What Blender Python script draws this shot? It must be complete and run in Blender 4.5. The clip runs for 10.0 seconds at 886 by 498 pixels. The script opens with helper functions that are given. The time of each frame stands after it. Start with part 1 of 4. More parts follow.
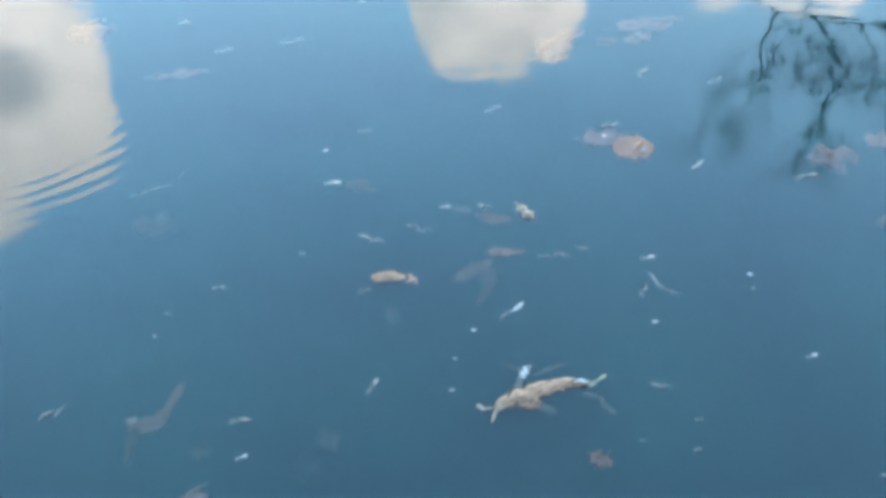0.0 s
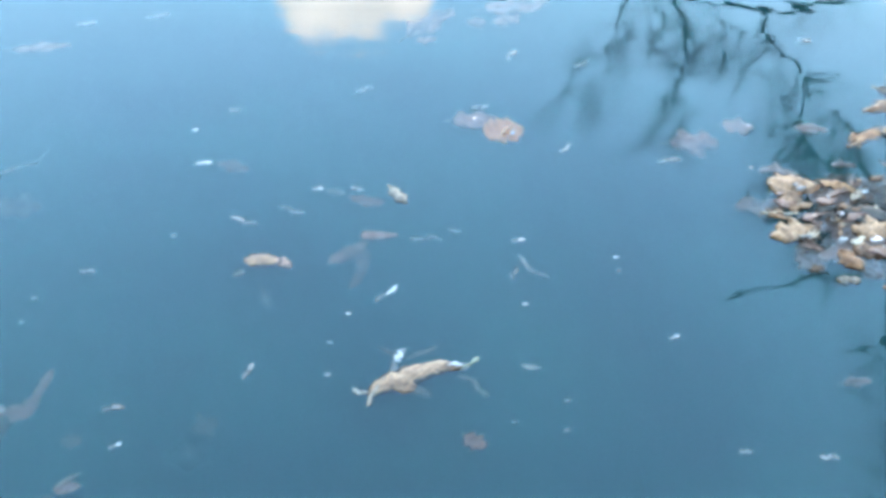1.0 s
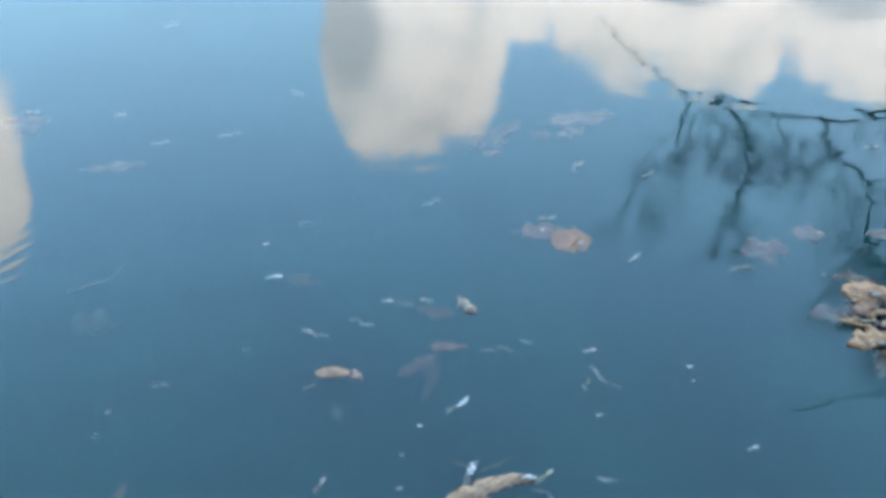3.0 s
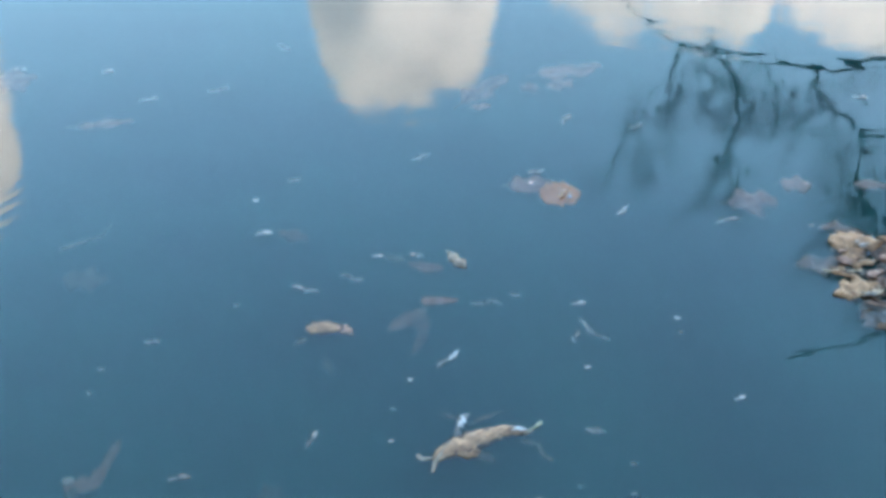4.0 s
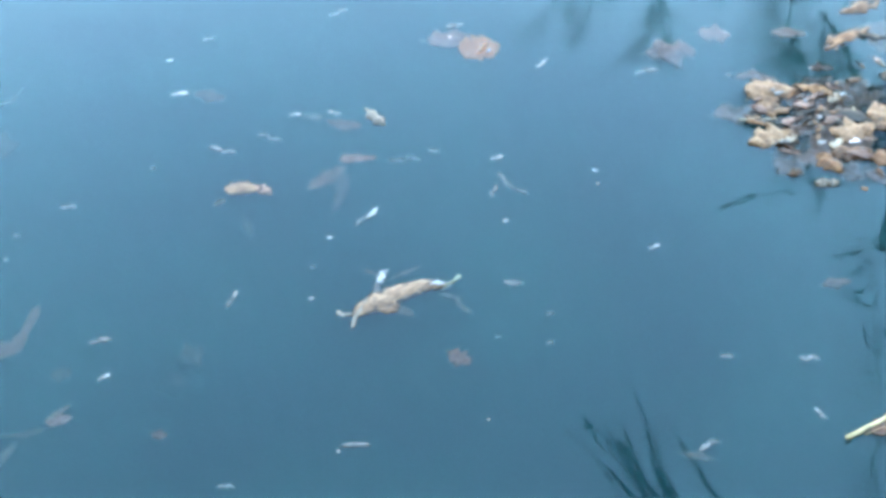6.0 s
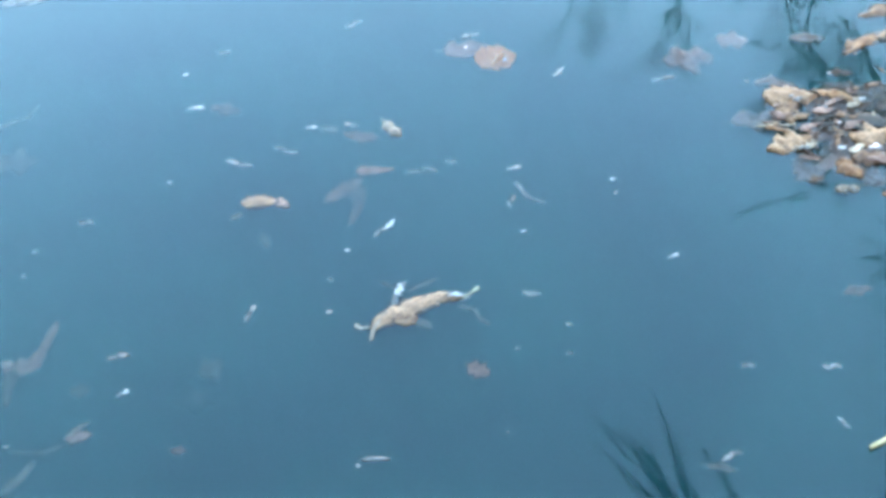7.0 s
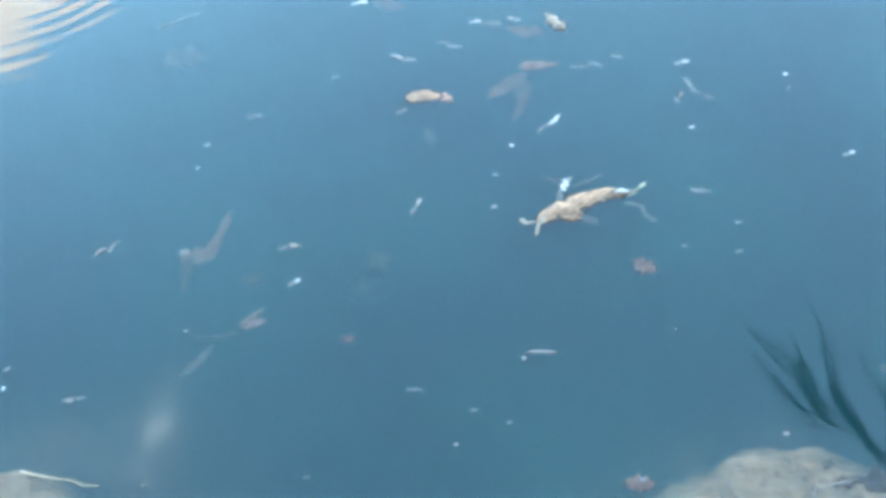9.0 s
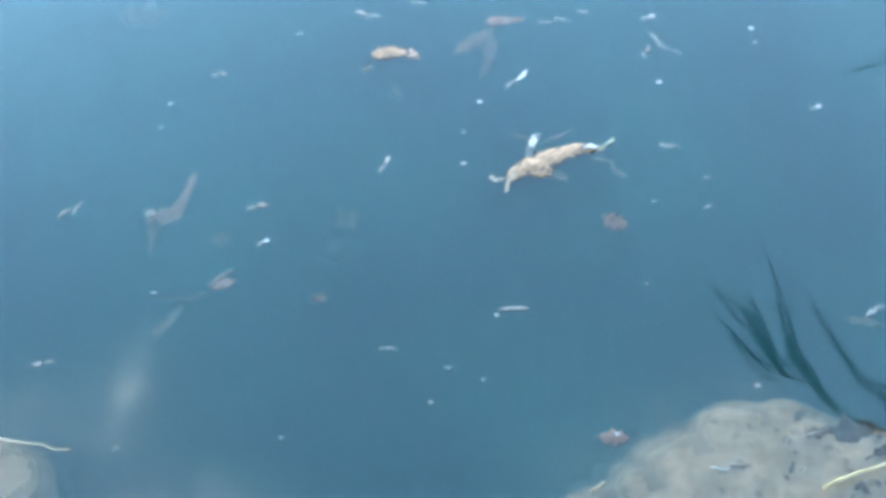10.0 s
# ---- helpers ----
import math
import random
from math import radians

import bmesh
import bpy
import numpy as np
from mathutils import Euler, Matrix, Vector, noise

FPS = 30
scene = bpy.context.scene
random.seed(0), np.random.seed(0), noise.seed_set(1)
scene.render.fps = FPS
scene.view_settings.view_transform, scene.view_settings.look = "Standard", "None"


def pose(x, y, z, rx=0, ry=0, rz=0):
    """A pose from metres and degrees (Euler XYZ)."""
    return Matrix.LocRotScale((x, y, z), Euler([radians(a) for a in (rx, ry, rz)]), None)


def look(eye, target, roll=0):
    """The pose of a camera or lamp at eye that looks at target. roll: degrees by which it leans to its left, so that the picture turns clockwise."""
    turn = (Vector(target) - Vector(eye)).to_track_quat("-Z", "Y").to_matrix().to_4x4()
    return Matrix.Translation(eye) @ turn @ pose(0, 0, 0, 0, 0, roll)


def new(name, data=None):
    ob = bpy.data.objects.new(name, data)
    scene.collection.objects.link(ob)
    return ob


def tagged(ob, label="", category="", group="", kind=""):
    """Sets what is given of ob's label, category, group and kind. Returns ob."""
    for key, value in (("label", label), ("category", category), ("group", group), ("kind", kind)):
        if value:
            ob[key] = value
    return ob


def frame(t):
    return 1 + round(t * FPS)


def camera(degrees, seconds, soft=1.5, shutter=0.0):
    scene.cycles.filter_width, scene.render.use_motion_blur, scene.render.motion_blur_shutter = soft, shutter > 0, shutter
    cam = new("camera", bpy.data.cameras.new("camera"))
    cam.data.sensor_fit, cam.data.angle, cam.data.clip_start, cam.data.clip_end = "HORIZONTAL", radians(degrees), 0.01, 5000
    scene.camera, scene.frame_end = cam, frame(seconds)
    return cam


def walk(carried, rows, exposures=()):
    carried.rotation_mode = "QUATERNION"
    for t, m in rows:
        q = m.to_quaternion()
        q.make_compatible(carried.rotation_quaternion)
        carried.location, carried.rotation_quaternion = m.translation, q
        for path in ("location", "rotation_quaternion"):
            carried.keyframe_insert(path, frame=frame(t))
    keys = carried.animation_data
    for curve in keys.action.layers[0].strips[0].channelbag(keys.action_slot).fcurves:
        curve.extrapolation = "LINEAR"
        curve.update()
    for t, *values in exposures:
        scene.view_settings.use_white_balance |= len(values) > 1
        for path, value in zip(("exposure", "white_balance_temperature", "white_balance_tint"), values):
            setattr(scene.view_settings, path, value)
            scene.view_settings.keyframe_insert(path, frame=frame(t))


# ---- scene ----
import itertools

# ---------------------------------------------------------------- camera
LENS = 40.0
cam = camera(LENS, 10.0, soft=3.9)

# seconds, eye, then turn to the left, tilt and roll in degrees
PATH = [
    (0.0, -0.000, 0.006, 1.222, 7.35, -38.67, -1.40),
    (0.1, -0.006, 0.006, 1.228, 2.23, -40.65, 2.34),
    (0.2, -0.004, 0.010, 1.227, 0.72, -41.67, 3.16),
    (0.3, -0.004, 0.006, 1.234, -1.06, -42.34, 4.39),
    (0.4, -0.006, 0.008, 1.237, -0.88, -42.83, 4.21),
    (0.5, -0.006, 0.010, 1.237, -0.90, -43.12, 4.41),
    (0.7, -0.014, -0.003, 1.254, -2.04, -42.33, 5.06),
    (1.0, -0.026, 0.010, 1.256, -1.37, -40.20, 4.25),
    (1.2, -0.027, -0.011, 1.268, 0.32, -38.87, 2.74),
    (1.5, -0.024, 0.004, 1.259, 1.10, -37.54, 2.65),
    (2.0, -0.039, -0.004, 1.260, 1.54, -36.25, 2.34),
    (2.2, -0.043, -0.005, 1.269, 2.64, -35.82, 1.80),
    (3.3, -0.041, 0.011, 1.242, 2.41, -34.84, 0.83),
    (3.5, -0.042, 0.009, 1.246, 2.43, -35.19, 0.56),
    (4.0, -0.036, 0.004, 1.258, 2.02, -37.21, 0.96),
    (4.1, -0.038, -0.000, 1.262, 0.10, -37.91, 2.77),
    (4.2, -0.042, 0.003, 1.249, 1.96, -38.40, 1.26),
    (4.3, -0.043, 0.005, 1.251, 2.56, -39.27, 1.00),
    (4.5, -0.028, -0.001, 1.263, 1.60, -42.09, 2.15),
    (4.8, -0.019, 0.006, 1.249, 0.18, -43.83, 3.16),
    (5.0, -0.024, -0.002, 1.252, -1.67, -44.57, 3.39),
    (5.5, -0.015, 0.002, 1.256, -0.98, -43.48, 2.49),
    (5.7, -0.008, -0.001, 1.259, -1.76, -43.78, 2.45),
    (6.8, 0.004, 0.007, 1.256, -0.83, -43.55, 0.76),
    (7.0, 0.003, 0.009, 1.258, -0.53, -43.45, 0.48),
    (7.5, 0.000, 0.000, 1.250, 0.10, -44.52, 0.06),
    (8.0, -0.013, 0.000, 1.251, 0.44, -45.69, -0.16),
    (8.5, -0.028, -0.004, 1.247, 3.44, -46.60, -2.11),
    (8.7, -0.021, -0.005, 1.258, 6.49, -47.71, -3.99),
    (9.0, -0.033, 0.000, 1.248, 9.14, -47.66, -5.70),
    (9.5, -0.032, -0.000, 1.250, 9.56, -47.65, -6.22),
    (10.0, -0.057, 0.002, 1.242, 6.06, -49.76, -4.03),
]


def held(x, y, z, yaw, pitch, roll):
    return pose(x, y, z, 90 + pitch, 0, yaw) @ pose(0, 0, 0, 0, 0, roll)


walk(cam, [(t, held(*rest)) for t, *rest in PATH], exposures=[(t, e, 6550 + 40 * max(0.0, t - 4.0), 5.5) for t, e in ((0.0, 4.14), (0.5, 4.58), (1.0, 4.73), (1.5, 4.38), (2.2, 4.13), (3.5, 3.85), (4.0, 3.97), (4.5, 4.42), (5.0, 4.74), (7.5, 4.77), (10.0, 4.9))])

# ---------------------------------------------------------------- world and sun
SUN_TURN, SUN_HEIGHT = 138.0, 27.0      # compass turn from +y to +x, and elevation
CLOUD_LIGHT = 0.66


class Nodes:
    """Short hand for building node trees."""

    def __init__(self, tree):
        self.tree = tree
        tree.nodes.clear()

    def add(self, kind, operation=""):
        node = self.tree.nodes.new(kind)
        if operation:
            node.operation = operation
        return node

    def link(self, a, b):
        self.tree.links.new(a, b)

    def put(self, socket, value):
        if isinstance(value, (int, float, tuple)):
            socket.default_value = value
        else:
            self.link(value, socket)

    def math(self, op, a, b=0.0, c=0.0, clamp=False):
        node = self.add("ShaderNodeMath", op)
        node.use_clamp = clamp
        for socket, value in zip(node.inputs, (a, b, c)):
            self.put(socket, value)
        return node.outputs[0]

    def noise(self, where, scale, detail=4.0, rough=0.55, distortion=0.0):
        node = self.add("ShaderNodeTexNoise")
        if where is not None:
            self.link(where, node.inputs["Vector"])
        node.inputs["Scale"].default_value, node.inputs["Detail"].default_value = scale, detail
        node.inputs["Roughness"].default_value, node.inputs["Distortion"].default_value = rough, distortion
        return node.outputs["Fac"]

    def span(self, value, low, high, a=0.0, b=1.0, smooth=True):
        node = self.add("ShaderNodeMapRange")
        node.interpolation_type = "SMOOTHSTEP" if smooth else "LINEAR"
        for n, v in enumerate((value, low, high, a, b)):
            self.put(node.inputs[n], v)
        return node.outputs[0]

    def mix(self, fac, a, b, blend="MIX"):
        node = self.add("ShaderNodeMix")
        node.data_type, node.blend_type = "RGBA", blend
        self.put(node.inputs[0], fac), self.put(node.inputs[6], a), self.put(node.inputs[7], b)
        return node.outputs[2]


world = bpy.data.worlds.new("sky")
scene.world = world
world.use_nodes = True
w = Nodes(world.node_tree)
sky = w.add("ShaderNodeTexSky")
sky.sky_type, sky.sun_disc = "NISHITA", False
sky.sun_elevation, sky.sun_rotation = radians(SUN_HEIGHT), radians(SUN_TURN)
sky.air_density, sky.dust_density, sky.ozone_density = 1.0, 0.6, 1.0
where = w.add("ShaderNodeTexCoord").outputs["Generated"]
split = w.add("ShaderNodeSeparateXYZ")
w.link(where, split.inputs[0])
turn = w.math("MULTIPLY", w.math("ARCTAN2", split.outputs[0], split.outputs[1]), 180 / math.pi)
rise = w.math("MULTIPLY", w.math("ARCSINE", split.outputs[2]), 180 / math.pi)
# cloud heaps: turn, height of the middle, half width and half height, in degrees
HEAPS = [(-6.4, 25.8, 2.6, 5.1), (-4.4, 26.0, 3.8, 5.1), (-2.5, 24.0, 3.4, 6.1), (-5.5, 20.0, 3.4, 9.0), (6.2, 20.0, 4.6, 6.9), (10.5, 20.0, 4.5, 7.0), (12.8, 21.0, 1.9, 5.7), (18.8, 20.0, 3.9, 6.5), (1.6, 19.0, 3.4, 6.7), (4.2, 19.0, 3.0, 7.2), (15.8, 19.4, 3.2, 6.1), (24.0, 17.0, 5.0, 8.6),
         # The last three heaps are added out of view, for ambient light.
         (-30.5, 28.0, 6.0, 6.1), (-27.4, 30.4, 2.9, 3.4), (-33.0, 27.0, 8.0, 7.9), (-30.0, 18.0, 6.6, 9.0), (0.0, 5.0, 60.0, 12.0), (150.0, 38.0, 35.0, 14.0), (-115.0, 34.0, 32.0, 13.0), (95.0, 15.0, 45.0, 14.0)]
# their shaded sides
SHADES = [(-7.6, 25.0, 2.6, 3.4), (-31.0, 28.4, 5.0, 2.4), (9.0, 22.0, 3.0, 1.6), (16.5, 21.0, 3.4, 2.2), (140.0, 30.0, 35.0, 12.0), (-120.0, 28.0, 32.0, 12.0)]


def heaps(rows):
    heap = None
    for az, el, ra, re in rows:
        u = w.math("DIVIDE", w.math("SUBTRACT", turn, az), ra)
        v = w.math("DIVIDE", w.math("SUBTRACT", rise, el), re)
        near = w.math("SUBTRACT", 1.0, w.math("POWER", w.math("ADD", w.math("MULTIPLY", u, u), w.math("MULTIPLY", v, v)), 0.5))
        heap = near if heap is None else w.math("SMOOTH_MAX", heap, near, 0.08)
    return heap


billow = w.noise(where, 13.0, 6.0, 0.6)
fine = w.noise(where, 48.0, 4.0, 0.6)
body_ = w.math("ADD", heaps(HEAPS), w.math("MULTIPLY_ADD", billow, 0.60, -0.30))
body_ = w.math("ADD", body_, w.math("MULTIPLY_ADD", fine, 0.30, -0.15))
cover = w.span(body_, -0.06, 0.13)
depth = w.span(w.math("ADD", heaps(SHADES), w.math("MULTIPLY_ADD", w.noise(where, 12.0, 4.0), 0.9, -0.45)), -0.05, 0.65)
depth = w.math("MAXIMUM", depth, w.span(w.noise(where, 22.0, 5.0, 0.6), 0.40, 0.74, 0.0, 0.60))
cloud = w.mix(depth, (1.02 * CLOUD_LIGHT, 0.965 * CLOUD_LIGHT, 0.95 * CLOUD_LIGHT, 1), (0.50 * CLOUD_LIGHT, 0.53 * CLOUD_LIGHT, 0.58 * CLOUD_LIGHT, 1))
clear = w.mix(1.0, sky.outputs[0], (0.162, 0.195, 0.191, 1), "MULTIPLY")
clear = w.mix(w.span(rise, 38.0, 17.0, 0.0, 0.72), clear, (0.217, 0.328, 0.427, 1))      # pale haze low down
back = w.add("ShaderNodeBackground")
w.link(w.mix(cover, clear, cloud), back.inputs["Color"])
out = w.add("ShaderNodeOutputWorld")
w.link(back.outputs[0], out.inputs["Surface"])

sun = new("sun", bpy.data.lights.new("sun", "SUN"))
sun.data.energy, sun.data.angle, sun.data.color = 0.2, radians(6.0), (1.0, 0.93, 0.82)
a, h = radians(SUN_TURN), radians(SUN_HEIGHT)
sun.matrix_world = look((30 * math.sin(a) * math.cos(h), 30 * math.cos(a) * math.cos(h), 30 * math.sin(h)), (0, 0, 0))


# ---------------------------------------------------------------- materials
def material(name):
    m = bpy.data.materials.new(name)
    m.use_nodes = True
    n = Nodes(m.node_tree)
    shader = n.add("ShaderNodeBsdfPrincipled")
    end = n.add("ShaderNodeOutputMaterial")
    n.link(shader.outputs[0], end.inputs["Surface"])
    return m, n, shader


def bump(n, shader, height, strength, distance):
    node = n.add("ShaderNodeBump")
    node.inputs["Strength"].default_value, node.inputs["Distance"].default_value = strength, distance
    n.link(height, node.inputs["Height"])
    n.link(node.outputs[0], shader.inputs["Normal"])


def organic(name, dark, mid, light, rough=0.45, scale=60.0, relief=0.0006, spots=0.0, veins=False, gloss=0.25):
    """Leaf, twig and seed surfaces: mottled at two scales, each piece a little different."""
    m, n, shader = material(name)
    spot = plain = n.add("ShaderNodeTexCoord").outputs["Object"]
    luck = n.add("ShaderNodeObjectInfo").outputs["Random"]
    shift = n.add("ShaderNodeVectorMath", "ADD")
    n.link(spot, shift.inputs[0])
    n.link(luck, shift.inputs[1])
    spot = shift.outputs[0]
    big, small = n.noise(spot, scale, 4.0), n.noise(spot, scale * 6, 3.0)
    tone = n.math("ADD", n.math("MULTIPLY", big, 0.6), n.math("MULTIPLY", small, 0.4))
    tone = n.math("ADD", tone, n.math("MULTIPLY_ADD", luck, 0.3, -0.15))
    ramp = n.add("ShaderNodeValToRGB")
    ramp.color_ramp.elements[0].position, ramp.color_ramp.elements[0].color = 0.32, (*dark, 1)
    ramp.color_ramp.elements[1].position, ramp.color_ramp.elements[1].color = 0.72, (*light, 1)
    ramp.color_ramp.elements.new(0.52).color = (*mid, 1)
    n.link(tone, ramp.inputs[0])
    colour = ramp.outputs[0]
    if veins:
        axes = n.add("ShaderNodeSeparateXYZ")
        n.link(plain, axes.inputs[0])
        slant = n.math("SUBTRACT", axes.outputs[0], n.math("MULTIPLY", n.math("ABSOLUTE", axes.outputs[1]), 0.9))
        rib = n.span(n.math("SINE", n.math("ADD", n.math("MULTIPLY", slant, 620.0), n.math("MULTIPLY", big, 4.0))), 0.55, 0.95)
        colour = n.mix(n.math("MULTIPLY", rib, 0.5), colour, (*[c * 0.45 for c in mid], 1))
        tone = n.math("SUBTRACT", tone, n.math("MULTIPLY", rib, 0.4))
    if spots:
        colour = n.mix(n.span(n.noise(spot, scale * 2.5, 2.0), 0.60, 0.68, 0.0, spots), colour, (*[c * 0.4 for c in dark], 1))
    n.link(colour, shader.inputs["Base Color"])
    n.link(n.span(small, 0.3, 0.7, rough - 0.12, rough + 0.15), shader.inputs["Roughness"])
    shader.inputs["Specular IOR Level"].default_value = gloss
    bump(n, shader, tone, 0.6, relief)
    return m


LEAF_TAN = organic("wet dead leaf, tan", (0.024, 0.010, 0.004), (0.082, 0.042, 0.019), (0.185, 0.114, 0.062), 0.45, 55, 0.0015, 0.7, True)
LEAF_ORANGE = organic("wet dead leaf, orange brown", (0.028, 0.009, 0.003), (0.100, 0.038, 0.015), (0.195, 0.090, 0.040), 0.45, 50, 0.0015, 0.7, True)
LEAF_PINK = organic("soaked leaf, faded russet", (0.27, 0.16, 0.13), (0.48, 0.305, 0.25), (0.64, 0.465, 0.395), 0.45, 40)
LEAF_PALE = organic("wet leaf, bleached", (0.05, 0.033, 0.019), (0.115, 0.081, 0.050), (0.24, 0.186, 0.125), 0.4, 70, 0.0015)
DRIFT_TAN = organic("drift leaf, tan", (0.026, 0.011, 0.005), (0.088, 0.045, 0.022), (0.20, 0.116, 0.062), 0.5, 60, 0.0012, 0.6, True, 0.12)
DRIFT_ORANGE = organic("drift leaf, orange brown", (0.030, 0.010, 0.003), (0.098, 0.044, 0.018), (0.20, 0.108, 0.050), 0.5, 45, 0.0012, 0.6, True, 0.12)
DRIFT_ROT = organic("rotten leaf, nearly black", (0.006, 0.005, 0.004), (0.016, 0.013, 0.009), (0.045, 0.034, 0.022), 0.5, 60, 0.0012, 0.0, False, 0.15)
LEAF_BONE = organic("wet leaf, bone", (0.045, 0.034, 0.023), (0.105, 0.085, 0.064), (0.27, 0.235, 0.19), 0.4, 120, 0.0015, 0.5)
LEAF_BRIGHT = organic("soaked leaf, bright orange", (0.46, 0.17, 0.05), (0.84, 0.38, 0.145), (0.95, 0.58, 0.31), 0.5, 30, 0.0006, 0.3, True, 0.15)
LEAF_GREY = organic("soaked leaf, bleached grey green", (0.24, 0.25, 0.22), (0.40, 0.42, 0.38), (0.60, 0.62, 0.57), 0.5, 60)
LEAF_MAUVE = organic("sodden leaf, mauve grey", (0.26, 0.195, 0.175), (0.47, 0.37, 0.335), (0.68, 0.58, 0.54), 0.5, 45, 0.0008, 0.4, True, 0.15)
STEM_GREY = organic("bleached stem", (0.075, 0.078, 0.05), (0.14, 0.145, 0.10), (0.26, 0.265, 0.19), 0.4, 90)
LEAF_RUSSET = organic("wet leaf, dull russet", (0.040, 0.018, 0.010), (0.10, 0.050, 0.032), (0.185, 0.108, 0.075), 0.45, 80, 0.0015, 0.5)
LEAF_MUCK = organic("rotten leaf coated with silt", (0.11, 0.09, 0.068), (0.20, 0.168, 0.128), (0.34, 0.29, 0.225), 0.6, 50)
LEAF_SUNK = organic("sunken leaf, bleached", (0.16, 0.155, 0.125), (0.28, 0.28, 0.23), (0.42, 0.42, 0.35), 0.6, 50)
FLAKE_SUNK = organic("sunken papery flake", (0.40, 0.40, 0.38), (0.60, 0.60, 0.58), (0.80, 0.80, 0.78), 0.5, 160)
STALK = organic("leaf stalk", (0.16, 0.09, 0.05), (0.30, 0.19, 0.11), (0.42, 0.30, 0.18), 0.5, 90)
STRAW = organic("dry straw", (0.14, 0.105, 0.045), (0.27, 0.215, 0.11), (0.42, 0.36, 0.21), 0.45, 70)
FLAKE = organic("papery flake", (0.03, 0.03, 0.029), (0.078, 0.078, 0.075), (0.25, 0.25, 0.243), 0.25, 260)
BARK = organic("grey bark", (0.024, 0.024, 0.023), (0.052, 0.050, 0.046), (0.095, 0.092, 0.086), 0.8, 14, 0.006)
# Darker copy of BARK, used on the hanging sprays only.
BARK_DARK = organic("near-black bark", (0.008, 0.008, 0.007), (0.018, 0.016, 0.014), (0.035, 0.031, 0.027), 0.8, 14, 0.004)


def make_water():
    m = bpy.data.materials.new("pond water")
    m.use_nodes = True
    n = Nodes(m.node_tree)
    spot = n.add("ShaderNodeTexCoord").outputs["Object"]
    turned = n.add("ShaderNodeMapping")
    turned.inputs["Scale"].default_value, turned.inputs["Rotation"].default_value = (0.35, 1.0, 1.0), (0, 0, radians(8))
    n.link(spot, turned.inputs["Vector"])
    waves = n.noise(turned.outputs[0], 16.0, 2.0, 0.45, 0.4)
    swell = n.noise(spot, 3.0, 1.0)
    # fine crinkles that break up what the water mirrors; the near shore is calmer
    crinkle = n.noise(turned.outputs[0], 34.0, 0.0, 0.5, 0.6)
    place = n.add("ShaderNodeSeparateXYZ")
    n.link(spot, place.inputs[0])
    calm = n.span(place.outputs[1], 0.7, 1.9, 0.35, 1.0)
    chop = n.math("MULTIPLY", calm, n.math("ADD", n.math("MULTIPLY", waves, 0.34), n.math("MULTIPLY", crinkle, 0.045)))
    # a fading ring of ripples by the far left shore
    dx, dy = n.math("ADD", place.outputs[0], 1.15), n.math("SUBTRACT", place.outputs[1], 1.95)
    away = n.math("SQRT", n.math("ADD", n.math("MULTIPLY", dx, dx), n.math("MULTIPLY", dy, dy)))
    band = n.math("MULTIPLY", n.span(away, 0.26, 0.40), n.span(away, 0.45, 0.54, 0.062, 0.0))
    ring = n.math("MULTIPLY", n.math("SINE", n.math("ADD", n.math("MULTIPLY", away, 180.0), n.math("MULTIPLY", n.noise(spot, 5.0, 2.0), 7.0))), band)
    relief = n.add("ShaderNodeBump")
    relief.inputs["Strength"].default_value, relief.inputs["Distance"].default_value = 1.0, 0.00075
    n.link(n.math("ADD", n.math("ADD", chop, swell), ring), relief.inputs["Height"])
    mirror, deep = n.add("ShaderNodeBsdfGlossy"), n.add("ShaderNodeBsdfRefraction")
    mirror.inputs["Roughness"].default_value, deep.inputs["Roughness"].default_value = 0.0, 0.17      # turbid water blurs what lies deep
    deep.inputs["IOR"].default_value = 1.333
    deep.inputs["Color"].default_value = (0.32, 0.31, 0.30, 1)      # brown water swallows most of the light
    edge = n.add("ShaderNodeFresnel")
    edge.inputs["IOR"].default_value = 1.333
    both = n.add("ShaderNodeMixShader")
    for node in (mirror, deep, edge):
        n.link(relief.outputs[0], node.inputs["Normal"])
    n.link(edge.outputs[0], both.inputs[0])
    n.link(deep.outputs[0], both.inputs[1])
    n.link(mirror.outputs[0], both.inputs[2])
    end = n.add("ShaderNodeOutputMaterial")
    n.link(both.outputs[0], end.inputs["Surface"])
    return m


# stirred silt over the shallows: x, y, half sizes, thickness
SILT = [(-0.548, 0.815, 0.028, 0.068, 0.27), (-0.60, 0.77, 0.14, 0.09, 0.06), (-0.46, 0.665, 0.10, 0.05, 0.16), (0.22, 0.75, 0.13, 0.08, 0.09),
        (0.11, 0.78, 0.05, 0.04, 0.08), (0.20, 0.845, 0.05, 0.025, 0.05), (0.02, 0.72, 0.06, 0.04, 0.09), (-0.66, 0.78, 0.10, 0.05, 0.10)]


